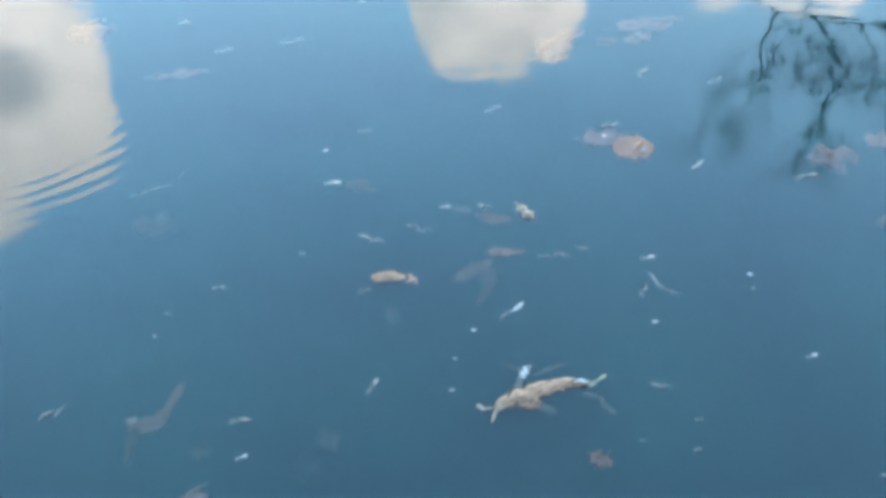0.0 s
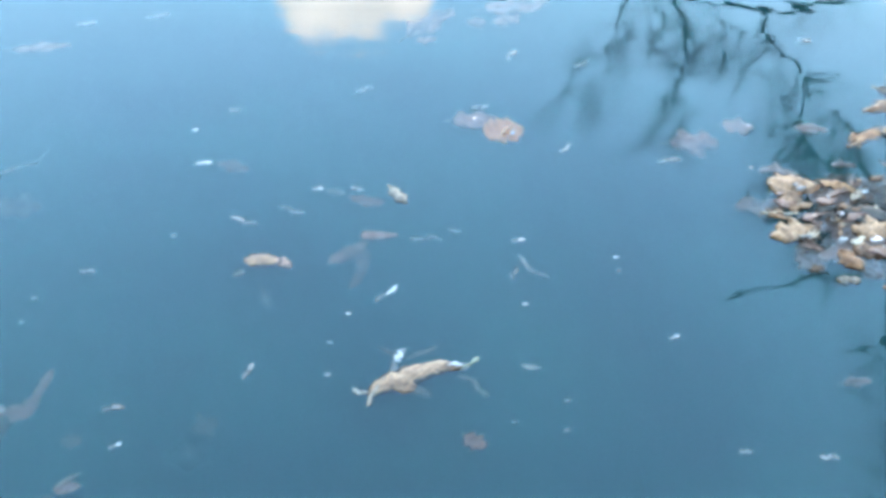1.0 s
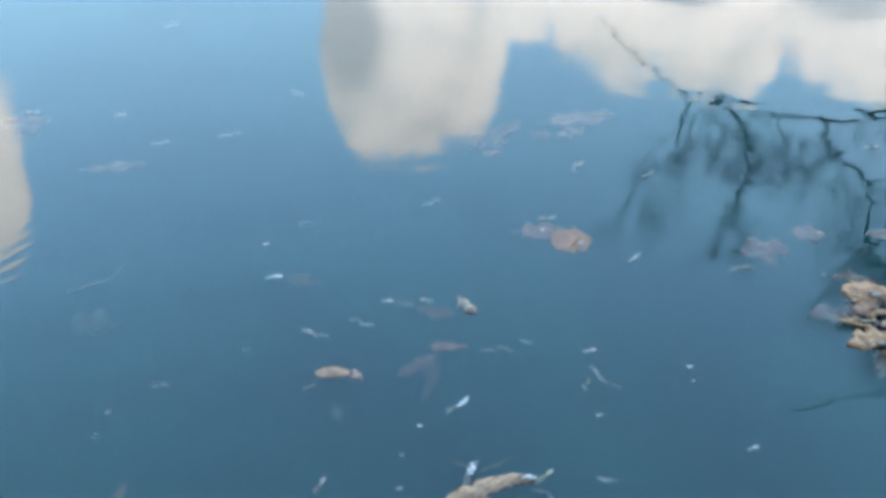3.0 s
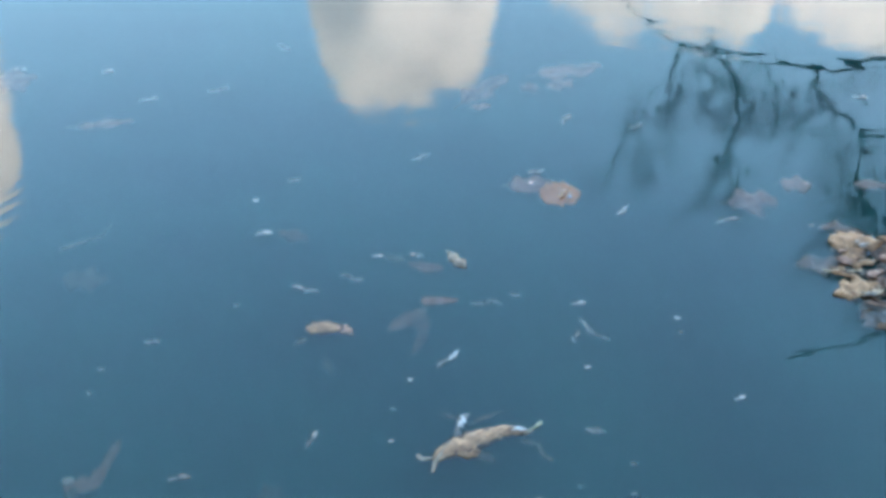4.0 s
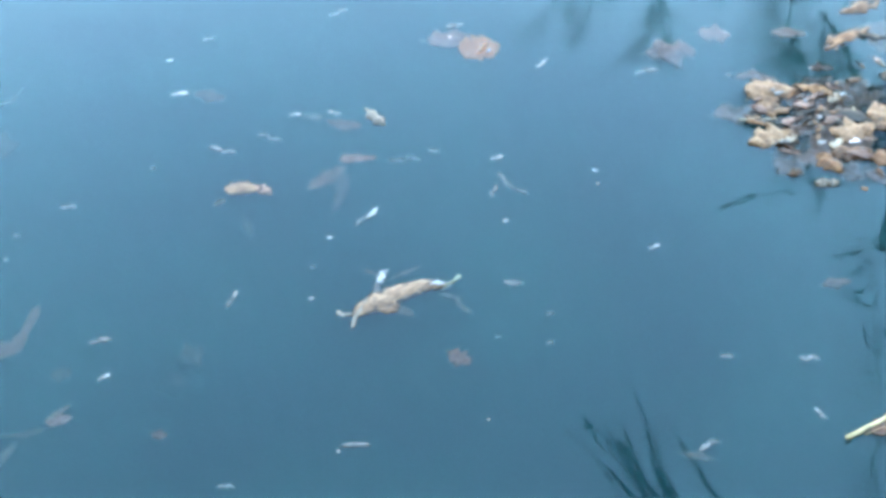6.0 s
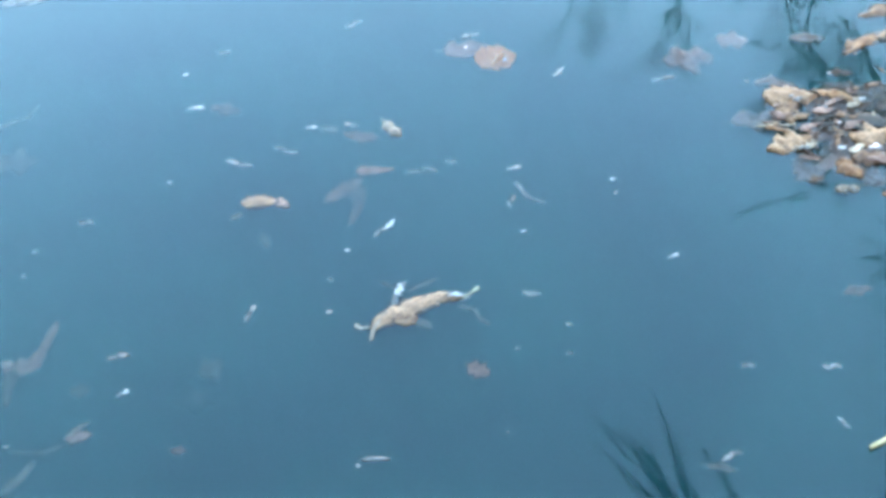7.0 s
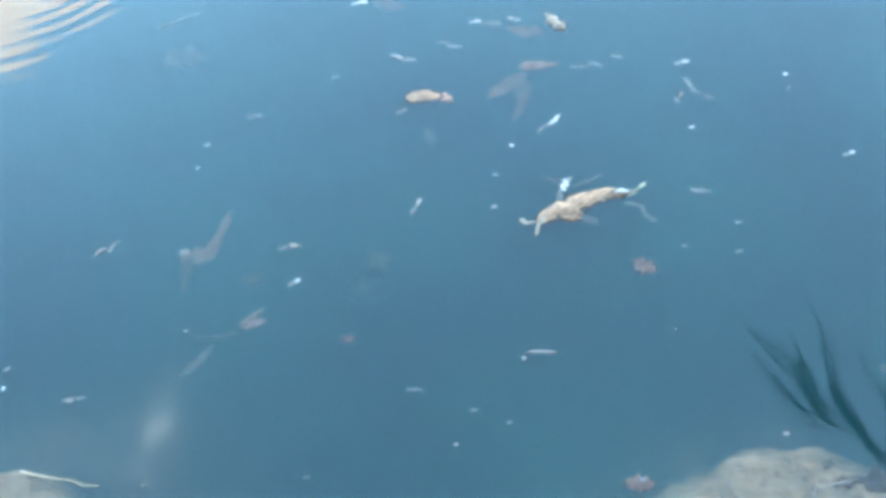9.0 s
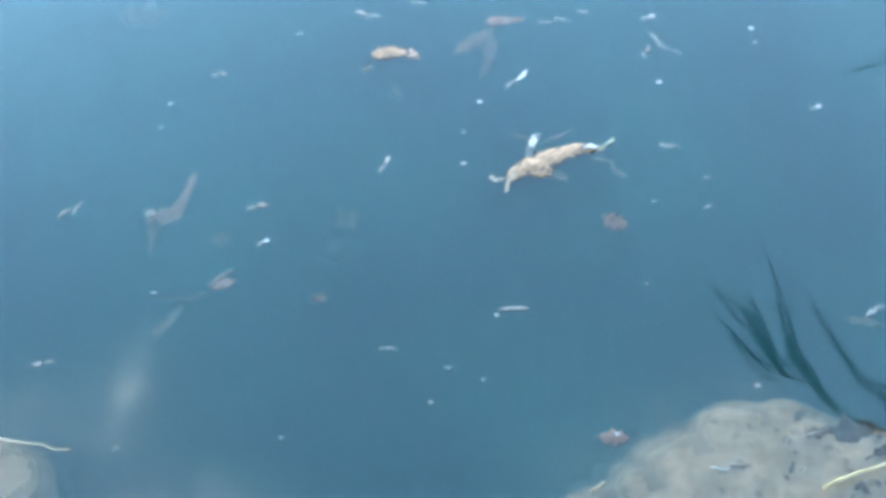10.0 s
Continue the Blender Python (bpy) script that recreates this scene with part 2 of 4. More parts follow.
def make_murk(name, veil):
    m = bpy.data.materials.new(name)
    m.use_nodes = True
    n = Nodes(m.node_tree)
    spot = n.add("ShaderNodeTexCoord").outputs["Object"]
    clearer = n.add("ShaderNodeBsdfTransparent")
    silt = n.add("ShaderNodeBsdfDiffuse")
    tone = n.noise(spot, 2.2, 4.0)
    place = n.add("ShaderNodeSeparateXYZ")
    n.link(spot, place.inputs[0])
    stirred = 0.0
    for x, y, rx, ry, thick in SILT:
        u, v = n.math("DIVIDE", n.math("SUBTRACT", place.outputs[0], x), rx), n.math("DIVIDE", n.math("SUBTRACT", place.outputs[1], y), ry)
        puff = n.math("POWER", 2.718, n.math("MULTIPLY", n.math("ADD", n.math("MULTIPLY", u, u), n.math("MULTIPLY", v, v)), -1.0))
        stirred = n.math("ADD", stirred, n.math("MULTIPLY", puff, thick))
    stirred = n.math("MULTIPLY", stirred, n.span(n.noise(spot, 16.0, 4.0), 0.25, 0.75, 0.3, 1.5), clamp=True)
    dull = n.mix(n.span(tone, 0.35, 0.65), (0.0110, 0.056, 0.061, 1), (0.018, 0.084, 0.081, 1))
    n.link(n.mix(n.math("MULTIPLY", stirred, 1.2, clamp=True), dull, (0.46, 0.40, 0.29, 1)), silt.inputs["Color"])
    both = n.add("ShaderNodeMixShader")
    n.link(n.math("ADD", n.span(n.noise(spot, 5.0, 3.0), 0.2, 0.8, veil * 0.75, veil * 1.25), n.math("MULTIPLY", stirred, 0.10)), both.inputs[0])
    n.link(clearer.outputs[0], both.inputs[1])
    n.link(silt.outputs[0], both.inputs[2])
    end = n.add("ShaderNodeOutputMaterial")
    n.link(both.outputs[0], end.inputs["Surface"])
    return m


def make_ground():
    m, n, shader = material("mud and bank")
    spot = n.add("ShaderNodeTexCoord").outputs["Object"]
    big, mid, fine_ = n.noise(spot, 4.0, 5.0, 0.6), n.noise(spot, 22.0, 4.0, 0.6), n.noise(spot, 160.0, 3.0)
    mud = n.mix(n.span(mid, 0.35, 0.7), (0.62, 0.49, 0.33, 1), (0.84, 0.68, 0.49, 1))
    mud = n.mix(n.span(n.noise(spot, 34.0, 2.0), 0.62, 0.70, 0.0, 0.45), mud, (0.16, 0.11, 0.07, 1))
    turf = n.mix(n.span(mid, 0.3, 0.7), (0.035, 0.05, 0.016, 1), (0.085, 0.10, 0.035, 1))
    high = n.add("ShaderNodeSeparateXYZ")
    n.link(spot, high.inputs[0])
    mud = n.mix(n.span(high.outputs[2], -0.0015, 0.003), mud, (0.085, 0.062, 0.040, 1))      # bare wet soil on the bank
    n.link(n.mix(n.span(n.math("ADD", high.outputs[2], n.math("MULTIPLY_ADD", big, 0.1, -0.05)), 0.04, 0.10), mud, turf), shader.inputs["Base Color"])
    shader.inputs["Roughness"].default_value = 0.85
    bump(n, shader, n.math("ADD", mid, n.math("MULTIPLY", fine_, 0.3)), 0.5, 0.01)
    return m


WATER, GROUND = make_water(), make_ground()


# ---------------------------------------------------------------- building helpers
def part(name, bm, mat, parent=None, label=""):
    mesh = bpy.data.meshes.new(name)
    for f in bm.faces:
        f.smooth = True
    bm.to_mesh(mesh)
    bm.free()
    mesh.materials.append(mat)
    ob = new(name, mesh)
    ob.parent = parent
    return tagged(ob, label)


def tube(bm, points, radii, sides=6):
    """A tapered round stem through the points."""
    points = [Vector(p) for p in points]
    rings = []
    for i, p in enumerate(points):
        ahead = (points[min(i + 1, len(points) - 1)] - points[max(i - 1, 0)]).normalized()
        across = ahead.cross(Vector((0.31, 0.17, 0.93))).normalized()
        up = ahead.cross(across)
        r = radii[0] + (radii[1] - radii[0]) * i / (len(points) - 1)
        rings.append([bm.verts.new(p + r * (math.cos(k * math.tau / sides) * across + math.sin(k * math.tau / sides) * up)) for k in range(sides)])
    for a, b in zip(rings, rings[1:]):
        for k in range(sides):
            bm.faces.new((a[k], a[(k + 1) % sides], b[(k + 1) % sides], b[k]))
    bm.faces.new(rings[0][::-1])
    bm.faces.new(rings[-1])


def blade(length, width, rng, lobes=0, lobe=0.0, bend=0.0, cup=0.1, wave=0.02, blunt=0.75, thick=0.0006):
    """A leaf blade along x, its middle at the origin: lobed edge, cupped, curled and crumpled."""
    bm = bmesh.new()
    n, m = (30 if lobes else 16), 3
    phase, seed = rng.uniform(0, 6.28), rng.uniform(0, 50)
    grid = []
    for i in range(n + 1):
        s = i / n
        half = width / 2 * max(math.sin(math.pi * (0.03 + 0.94 * s) ** 0.85), 0.03) ** blunt
        row = []
        for j in range(-m, m + 1):
            side = 1 if j > 0 else -1
            edge = half * (1 + lobe * math.sin(lobes * math.tau * s + phase + 0.7 * side)) * (1 + 0.16 * noise.noise(Vector((s * 5, side, seed))) + 0.24 * noise.noise(Vector((s * 13, side * 3, seed + 3))))
            t = j / m
            y = t * edge + bend * length * (1 - (2 * s - 1) ** 2)
            x = (s - 0.5) * length + lobe * 0.25 * abs(t) * edge
            z = -cup * width * (t * t - 0.6) + wave * length * noise.noise(Vector((s * 3, t * 1.3, seed + 9))) + 0.4 * wave * length * noise.noise(Vector((s * 9, t * 3, seed)))
            row.append(bm.verts.new((x, y, z)))
        grid.append(row)
    for a, b in zip(grid, grid[1:]):
        for j in range(2 * m):
            bm.faces.new((a[j], b[j], b[j + 1], a[j + 1]))
    bmesh.ops.recalc_face_normals(bm, faces=bm.faces[:])
    bmesh.ops.solidify(bm, geom=bm.faces[:], thickness=thick)
    return bm


def stalk(length, bend, rng, radius, tail=0.2):
    bm = bmesh.new()
    points = []
    for i in range(9):
        s = -tail + (0.95 + tail) * i / 8
        lift = 0.0006 if s > 0 else 0.0
        points.append(((s - 0.5) * length, bend * length * (1 - (2 * s - 1) ** 2) * (1 if s > 0 else 0.3), lift + 0.0008))
    tube(bm, points, (radius, radius * 0.35), 5)
    return bm


def leaf(name, x, y, length, turn_, width, mat, z=0.002, label="", category="leaf", group="", tilt=0.0, rib=0.0, stem=STALK, **shape):
    """A fallen leaf: an empty at its middle, with blade and stalk."""
    rng = random.Random(int(1000 * abs(x) + 7000 * y))
    root = tagged(new(name), label, category, group)
    root.matrix_world = pose(x, y, z, rng.uniform(-1, 1) * tilt, rng.uniform(-1, 1) * tilt, turn_)
    bend = shape.get("bend", 0.0)
    part("blade", blade(length, width, rng, **shape), mat, root)
    part("stalk", stalk(length, bend, rng, rib or max(0.0008, length * 0.009)), stem, root)
    return root


def strip(spine, halves, rng, crown=0.002, jag=0.35, crumple=0.0012, thick=0.0004):
    """A blade along a bent midrib: ragged edges, its crown a little proud and its margins drooping."""
    bm = bmesh.new()
    spine = [Vector((x, y, 0)) for x, y in spine]
    n, m, seed, rows = 6 * (len(spine) - 1), 4, rng.uniform(0, 60), []
    frays = [(rng.uniform(-1, 1), rng.uniform(-1, 1)) for _ in range(n + 1)]
    for i in range(n + 1):
        f = i / 6
        k = min(int(f), len(spine) - 2)
        g = f - k
        p = spine[k].lerp(spine[k + 1], g)
        half = halves[k] + (halves[k + 1] - halves[k]) * g
        before, after = spine[max(k - (g < 0.5), 0)], spine[min(k + 1 + (g >= 0.5), len(spine) - 1)]
        side = (after - before).normalized().cross(Vector((0, 0, 1)))
        taper = min(1.0, 0.25 + 1.1 * min(i, n - i) / 3)
        row = []
        for j in range(-m, m + 1):
            t, lean = j / m, 1 if j > 0 else -1
            edge = half * taper * (1 + jag * noise.noise(Vector((i * 0.55, lean * 7, seed))) + 0.7 * jag * noise.noise(Vector((i * 1.3, lean * 3, seed + 5))) + 0.3 * jag * frays[i][lean > 0])
            z = crown * (1 - 1.9 * t * t) + crumple * noise.noise(Vector((i * 0.4, t * 1.6, seed + 9))) + 0.5 * crumple * noise.noise(Vector((i * 1.1, t * 4, seed + 2)))
            top = p + side * (t * edge) + Vector((0, 0, z))
            row.append((bm.verts.new(top), bm.verts.new(top - Vector((0, 0, thick)))))
        rows.append(row)
    for a, b in zip(rows, rows[1:]):
        for j in range(2 * m):
            bm.faces.new((a[j][0], a[j + 1][0], b[j + 1][0], b[j][0]))
            bm.faces.new((a[j][1], b[j][1], b[j + 1][1], a[j + 1][1]))
        for j in (0, 2 * m):
            bm.faces.new((a[j][0], b[j][0], b[j][1], a[j][1]))
    for row in (rows[0], rows[-1]):
        for j in range(2 * m):
            bm.faces.new((row[j][0], row[j][1], row[j + 1][1], row[j + 1][0]))
    bmesh.ops.recalc_face_normals(bm, faces=bm.faces[:])
    return bm


def shaped(name, label, pieces, group="", category="leaf", jag=0.32):
    """A leaf of odd shape: name, midrib, half widths, surface, height, crown and crumple of each piece."""
    rng = random.Random(sum(map(ord, label)) + int(9000 * abs(pieces[0][1][0][0]) + 7000 * pieces[0][1][0][1]))
    (x0, y0), (x1, y1) = pieces[0][1][0], pieces[0][1][-1]
    root = tagged(new(name), label, category, group)
    root.matrix_world = pose((x0 + x1) / 2, (y0 + y1) / 2, pieces[0][4])
    for piece, spine, halves, mat, z, crown, crumple in pieces:
        ob = part(piece, strip(spine, halves, rng, crown, jag, crumple), mat, root)
        ob.matrix_local = pose(-(x0 + x1) / 2, -(y0 + y1) / 2, z - pieces[0][4])
    return root


# ---------------------------------------------------------------- ground, pond bed and water
def smooth(a, b, v):
    v = min(max((v - a) / (b - a), 0.0), 1.0)
    return v * v * (3 - 2 * v)


MOUNDS = [(0.245, 0.745, 0.155, 0.122, 0.21), (0.23, 0.72, 0.19, 0.14, 0.06), (0.12, 0.69, 0.09, 0.07, 0.085), (0.42, 0.68, 0.12, 0.085, 0.14), (0.00, 0.665, 0.045, 0.04, 0.07), (-0.71, 0.70, 0.080, 0.055, 0.28), (-0.49, 0.64, 0.07, 0.04, 0.07)]


def bed(x, y):
    """Height of the ground: a hollow for the pond, low silt banks near the shore, and land all round."""
    far = math.hypot(x / 8.0, (y - 4.3) / 3.9)
    depth_ = 0.55 * smooth(1.0, 0.72, far)
    z = 0.14 * smooth(1.0, 1.10, far) - depth_
    if far < 1.1 and abs(x) < 3:
        for mx, my, rx, ry, top in MOUNDS:
            z += top * math.exp(-(((x - mx) / rx) ** 2 + ((y - my) / ry) ** 2)) * (1 + 0.25 * noise.noise(Vector((x * 14, y * 14, 2))))
        z += 0.012 * noise.noise(Vector((x * 26, y * 26, 3))) + 0.016 * noise.noise(Vector((x * 55, y * 55, 6))) + 0.012 * noise.noise(Vector((x * 5, y * 5, 0))) + 0.007 * noise.noise(Vector((x * 17, y * 17, 4))) + 0.004 * noise.noise(Vector((x * 48, y * 48, 7)))
        if y > 0.58:
            z = -0.004 - 0.026 * math.log1p(math.exp(-(z + 0.004) / 0.026)) + 0.005 * noise.noise(Vector((x * 38, y * 38, 5))) + 0.003 * noise.noise(Vector((x * 85, y * 85, 8)))
            z = min(z, -0.0015)
    return z + 0.02 * noise.noise(Vector((x * 0.7, y * 0.7, 1))) * smooth(0.9, 1.3, far)


def axis(low, high, step):
    fine_ = list(np.arange(low, high + step / 2, step))
    grow = [step * 1.35 ** k for k in range(1, 36)]
    after, before = list(itertools.accumulate(grow, initial=high))[1:], list(itertools.accumulate(grow, initial=-low))[1:]
    return [-v for v in before[::-1] if v < 3000] + fine_ + [v for v in after if v < 3000]


def ground():
    xs, ys = axis(-1.0, 0.9, 0.008), axis(0.5, 1.1, 0.008)
    verts = [(x, y, bed(x, y)) for y in ys for x in xs]
    wide = len(xs)
    faces = [(r * wide + c, r * wide + c + 1, (r + 1) * wide + c + 1, (r + 1) * wide + c) for r in range(len(ys) - 1) for c in range(wide - 1)]
    mesh = bpy.data.meshes.new("ground")
    mesh.from_pydata(verts, [], faces)
    mesh.polygons.foreach_set("use_smooth", [True] * len(mesh.polygons))
    mesh.materials.append(GROUND)
    return tagged(new("ground", mesh), "muddy pond bed rising to a low grassy bank", "ground", kind="structure")


ground()


def wall():
    """Unseen wall added behind the walker, keeping low sky and sun off near water."""
    bm = bmesh.new()
    bmesh.ops.create_cube(bm, size=1.0)
    bmesh.ops.scale(bm, vec=(26.0, 0.3, 5.4), verts=bm.verts[:])
    bmesh.ops.bevel(bm, geom=bm.edges[:], offset=0.02, segments=2, affect="EDGES")
    m, n, shader = material("mottled grey of the added wall")
    spot = n.add("ShaderNodeTexCoord").outputs["Object"]
    n.link(n.mix(n.noise(spot, 1.5, 5.0), (0.10, 0.095, 0.085, 1), (0.19, 0.18, 0.16, 1)), shader.inputs["Base Color"])
    shader.inputs["Roughness"].default_value = 0.9
    bump(n, shader, n.noise(spot, 40.0, 4.0), 0.4, 0.01)
    ob = part("unseen_sky_wall", bm, m)
    ob.matrix_world = pose(0, -2.4, 2.6)
    tagged(ob, "unseen grey wall added behind the shore to block the sky", "wall", kind="structure")


wall()


def sheet(name, z, mat, parent=None, label=""):
    bm = bmesh.new()
    ring = [bm.verts.new((8.6 * math.cos(k * math.tau / 96), 4.3 + 4.3 * math.sin(k * math.tau / 96), z)) for k in range(96)]
    bm.faces.new(ring)
    ob = part(name, bm, mat, parent, label)
    return ob


water = tagged(sheet("water", 0.0, WATER), "still dark blue pond water mirroring the sky", "water", kind="structure")
water.visible_shadow = False
for deep, veil in ((0.003, 0.08), (0.007, 0.10), (0.013, 0.14), (0.022, 0.18), (0.038, 0.34), (0.065, 0.60), (0.11, 0.7)):
    tagged(sheet("silt_haze", -deep, make_murk("silt haze", veil), water), kind="stuff")

# ---------------------------------------------------------------- trees mirrored in the water
def grow(bm, rng, start, way, length, radius, level, sides=5, least=0.0015, wild=0.2):
    """A crooked branch with side branches, down to fine twigs."""
    points, p, d = [Vector(start)], Vector(start), Vector(way).normalized()
    steps = 6
    for i in range(steps):
        d = (d + wild * Vector((rng.uniform(-1, 1), rng.uniform(-1, 1), rng.uniform(-1, 1)))).normalized()
        p = p + d * length / steps
        points.append(p.copy())
        if level > 0 and i > 0:
            for _ in range(1 if level > 1 else 2):
                side = (d + (0.3 + 2.2 * wild) * Vector((rng.uniform(-1, 1), rng.uniform(-1, 1), rng.uniform(-0.8, 1)))).normalized()
                grow(bm, rng, p, side, length * rng.uniform(0.35, 0.6), max(radius * 0.55, least), level - 1, 4 if level > 1 else 3, least, wild)
    tube(bm, points, (radius, radius * 0.4), sides)


def through_points(points, rng, jag, parts=5):
    """A crooked line through the points."""
    path = []
    for a, b in zip(points, points[1:]):
        for k in range(parts):
            path.append(a.lerp(b, k / parts) + jag * Vector((rng.uniform(-1, 1), rng.uniform(-1, 1), rng.uniform(-1, 1))))
    return path + [points[-1]]


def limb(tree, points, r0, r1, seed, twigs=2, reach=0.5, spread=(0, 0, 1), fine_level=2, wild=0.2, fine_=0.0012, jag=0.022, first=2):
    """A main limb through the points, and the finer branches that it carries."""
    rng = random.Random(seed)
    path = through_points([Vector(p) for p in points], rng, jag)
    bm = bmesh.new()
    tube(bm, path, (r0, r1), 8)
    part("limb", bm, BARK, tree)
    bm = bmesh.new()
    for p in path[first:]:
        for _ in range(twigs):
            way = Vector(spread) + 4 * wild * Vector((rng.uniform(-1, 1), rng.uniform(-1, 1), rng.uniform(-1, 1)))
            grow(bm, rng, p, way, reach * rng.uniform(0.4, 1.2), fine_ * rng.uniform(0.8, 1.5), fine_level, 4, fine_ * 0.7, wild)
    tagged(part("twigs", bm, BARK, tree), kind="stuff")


def tree(name, x, y, height, radius, lean, label):
    root = tagged(new(name), label, "tree", "bare trees round the pond")
    base = bed(x, y) - 0.05
    bm = bmesh.new()
    rng = random.Random(int(x * 100))
    path = [(x + lean[0] * k / 10 + 0.04 * rng.uniform(-1, 1), y + lean[1] * k / 10 + 0.04 * rng.uniform(-1, 1), base + height * k / 10) for k in range(11)]
    tube(bm, path, (radius, radius * 0.3), 12)
    part("trunk", bm, BARK, root)
    return root, path


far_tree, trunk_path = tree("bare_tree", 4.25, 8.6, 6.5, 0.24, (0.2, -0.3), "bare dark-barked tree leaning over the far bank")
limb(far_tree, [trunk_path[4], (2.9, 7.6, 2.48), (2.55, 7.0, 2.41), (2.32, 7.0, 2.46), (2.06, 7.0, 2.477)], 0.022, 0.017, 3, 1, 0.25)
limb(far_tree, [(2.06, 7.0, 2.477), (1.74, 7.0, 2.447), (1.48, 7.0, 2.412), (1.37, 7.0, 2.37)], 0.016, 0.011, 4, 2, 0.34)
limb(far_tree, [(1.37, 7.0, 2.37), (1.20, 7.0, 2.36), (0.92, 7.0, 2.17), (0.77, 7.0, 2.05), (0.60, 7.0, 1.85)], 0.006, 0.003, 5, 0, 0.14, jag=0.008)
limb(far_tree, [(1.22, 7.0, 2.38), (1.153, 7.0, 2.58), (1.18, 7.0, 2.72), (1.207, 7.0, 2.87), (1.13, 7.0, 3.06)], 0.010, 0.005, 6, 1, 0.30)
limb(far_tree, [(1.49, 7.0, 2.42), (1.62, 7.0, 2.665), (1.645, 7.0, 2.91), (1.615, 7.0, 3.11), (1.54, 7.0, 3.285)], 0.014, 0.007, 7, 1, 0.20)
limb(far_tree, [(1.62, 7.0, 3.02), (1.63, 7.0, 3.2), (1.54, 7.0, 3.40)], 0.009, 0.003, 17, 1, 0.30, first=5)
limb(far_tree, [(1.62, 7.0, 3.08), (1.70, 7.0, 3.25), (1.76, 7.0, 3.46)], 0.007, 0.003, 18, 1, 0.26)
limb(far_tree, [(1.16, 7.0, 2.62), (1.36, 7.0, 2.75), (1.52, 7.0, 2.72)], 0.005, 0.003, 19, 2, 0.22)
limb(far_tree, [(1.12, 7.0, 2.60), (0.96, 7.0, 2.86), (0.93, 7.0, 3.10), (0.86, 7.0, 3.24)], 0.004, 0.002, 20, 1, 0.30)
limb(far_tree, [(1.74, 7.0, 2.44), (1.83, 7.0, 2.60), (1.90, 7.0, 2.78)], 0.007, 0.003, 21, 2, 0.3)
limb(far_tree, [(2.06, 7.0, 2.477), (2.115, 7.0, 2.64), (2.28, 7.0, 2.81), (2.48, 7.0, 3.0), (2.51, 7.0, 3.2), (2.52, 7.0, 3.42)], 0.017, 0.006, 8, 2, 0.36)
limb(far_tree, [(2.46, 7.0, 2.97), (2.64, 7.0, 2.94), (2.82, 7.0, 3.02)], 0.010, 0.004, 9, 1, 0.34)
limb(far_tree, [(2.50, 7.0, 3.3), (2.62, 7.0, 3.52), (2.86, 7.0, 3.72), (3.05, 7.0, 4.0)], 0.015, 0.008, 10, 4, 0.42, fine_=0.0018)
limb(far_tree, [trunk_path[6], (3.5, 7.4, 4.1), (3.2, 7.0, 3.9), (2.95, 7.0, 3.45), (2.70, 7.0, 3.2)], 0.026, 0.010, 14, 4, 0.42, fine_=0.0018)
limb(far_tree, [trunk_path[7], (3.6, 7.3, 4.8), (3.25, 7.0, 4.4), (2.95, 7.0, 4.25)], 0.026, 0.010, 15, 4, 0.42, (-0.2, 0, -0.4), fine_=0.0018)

near_tree, trunk_path = tree("bare_tree", 3.15, 4.9, 6.0, 0.06, (0.15, -0.3), "bare thin-limbed tree overhanging the water")
limb(near_tree, [trunk_path[4], (2.55, 4.6, 2.56), (2.24, 4.6, 2.638), (2.0, 4.6, 2.676), (1.73, 4.6, 2.735), (1.55, 4.6, 2.83)], 0.008, 0.003, 11, 2, 0.07, (-0.5, 0, 0.5), 1, 0.2, 0.0016, 0.012)
CARRIER = [trunk_path[7], (2.5, 3.5, 4.2), (2.05, 2.8, 3.8), (1.65, 2.6, 3.25), (1.42, 2.6, 2.98), (1.225, 2.6, 2.84)]
limb(near_tree, CARRIER, 0.024, 0.011, 13, 2, 0.06, (-0.5, 0, -0.8), 0, 0.12, 0.003, 0.008, 14)


def dead_leaf(bm, rng, at, size):
    """A small withered leaf folded along its midrib."""
    axis_ = Vector((rng.uniform(-1, 1), rng.uniform(-1, 1), rng.uniform(-1, 0.6))).normalized()
    side = axis_.cross(Vector((rng.uniform(-1, 1), rng.uniform(-1, 1), rng.uniform(-1, 1)))).normalized()
    fold = axis_.cross(side) * 0.25 * size
    a, b = bm.verts.new(at), bm.verts.new(at + axis_ * size)
    for s_ in (-0.4, 0.4):
        c = bm.verts.new(at + axis_ * (0.45 * size) + side * (s_ * size) + fold)
        bm.faces.new((a, b, c))


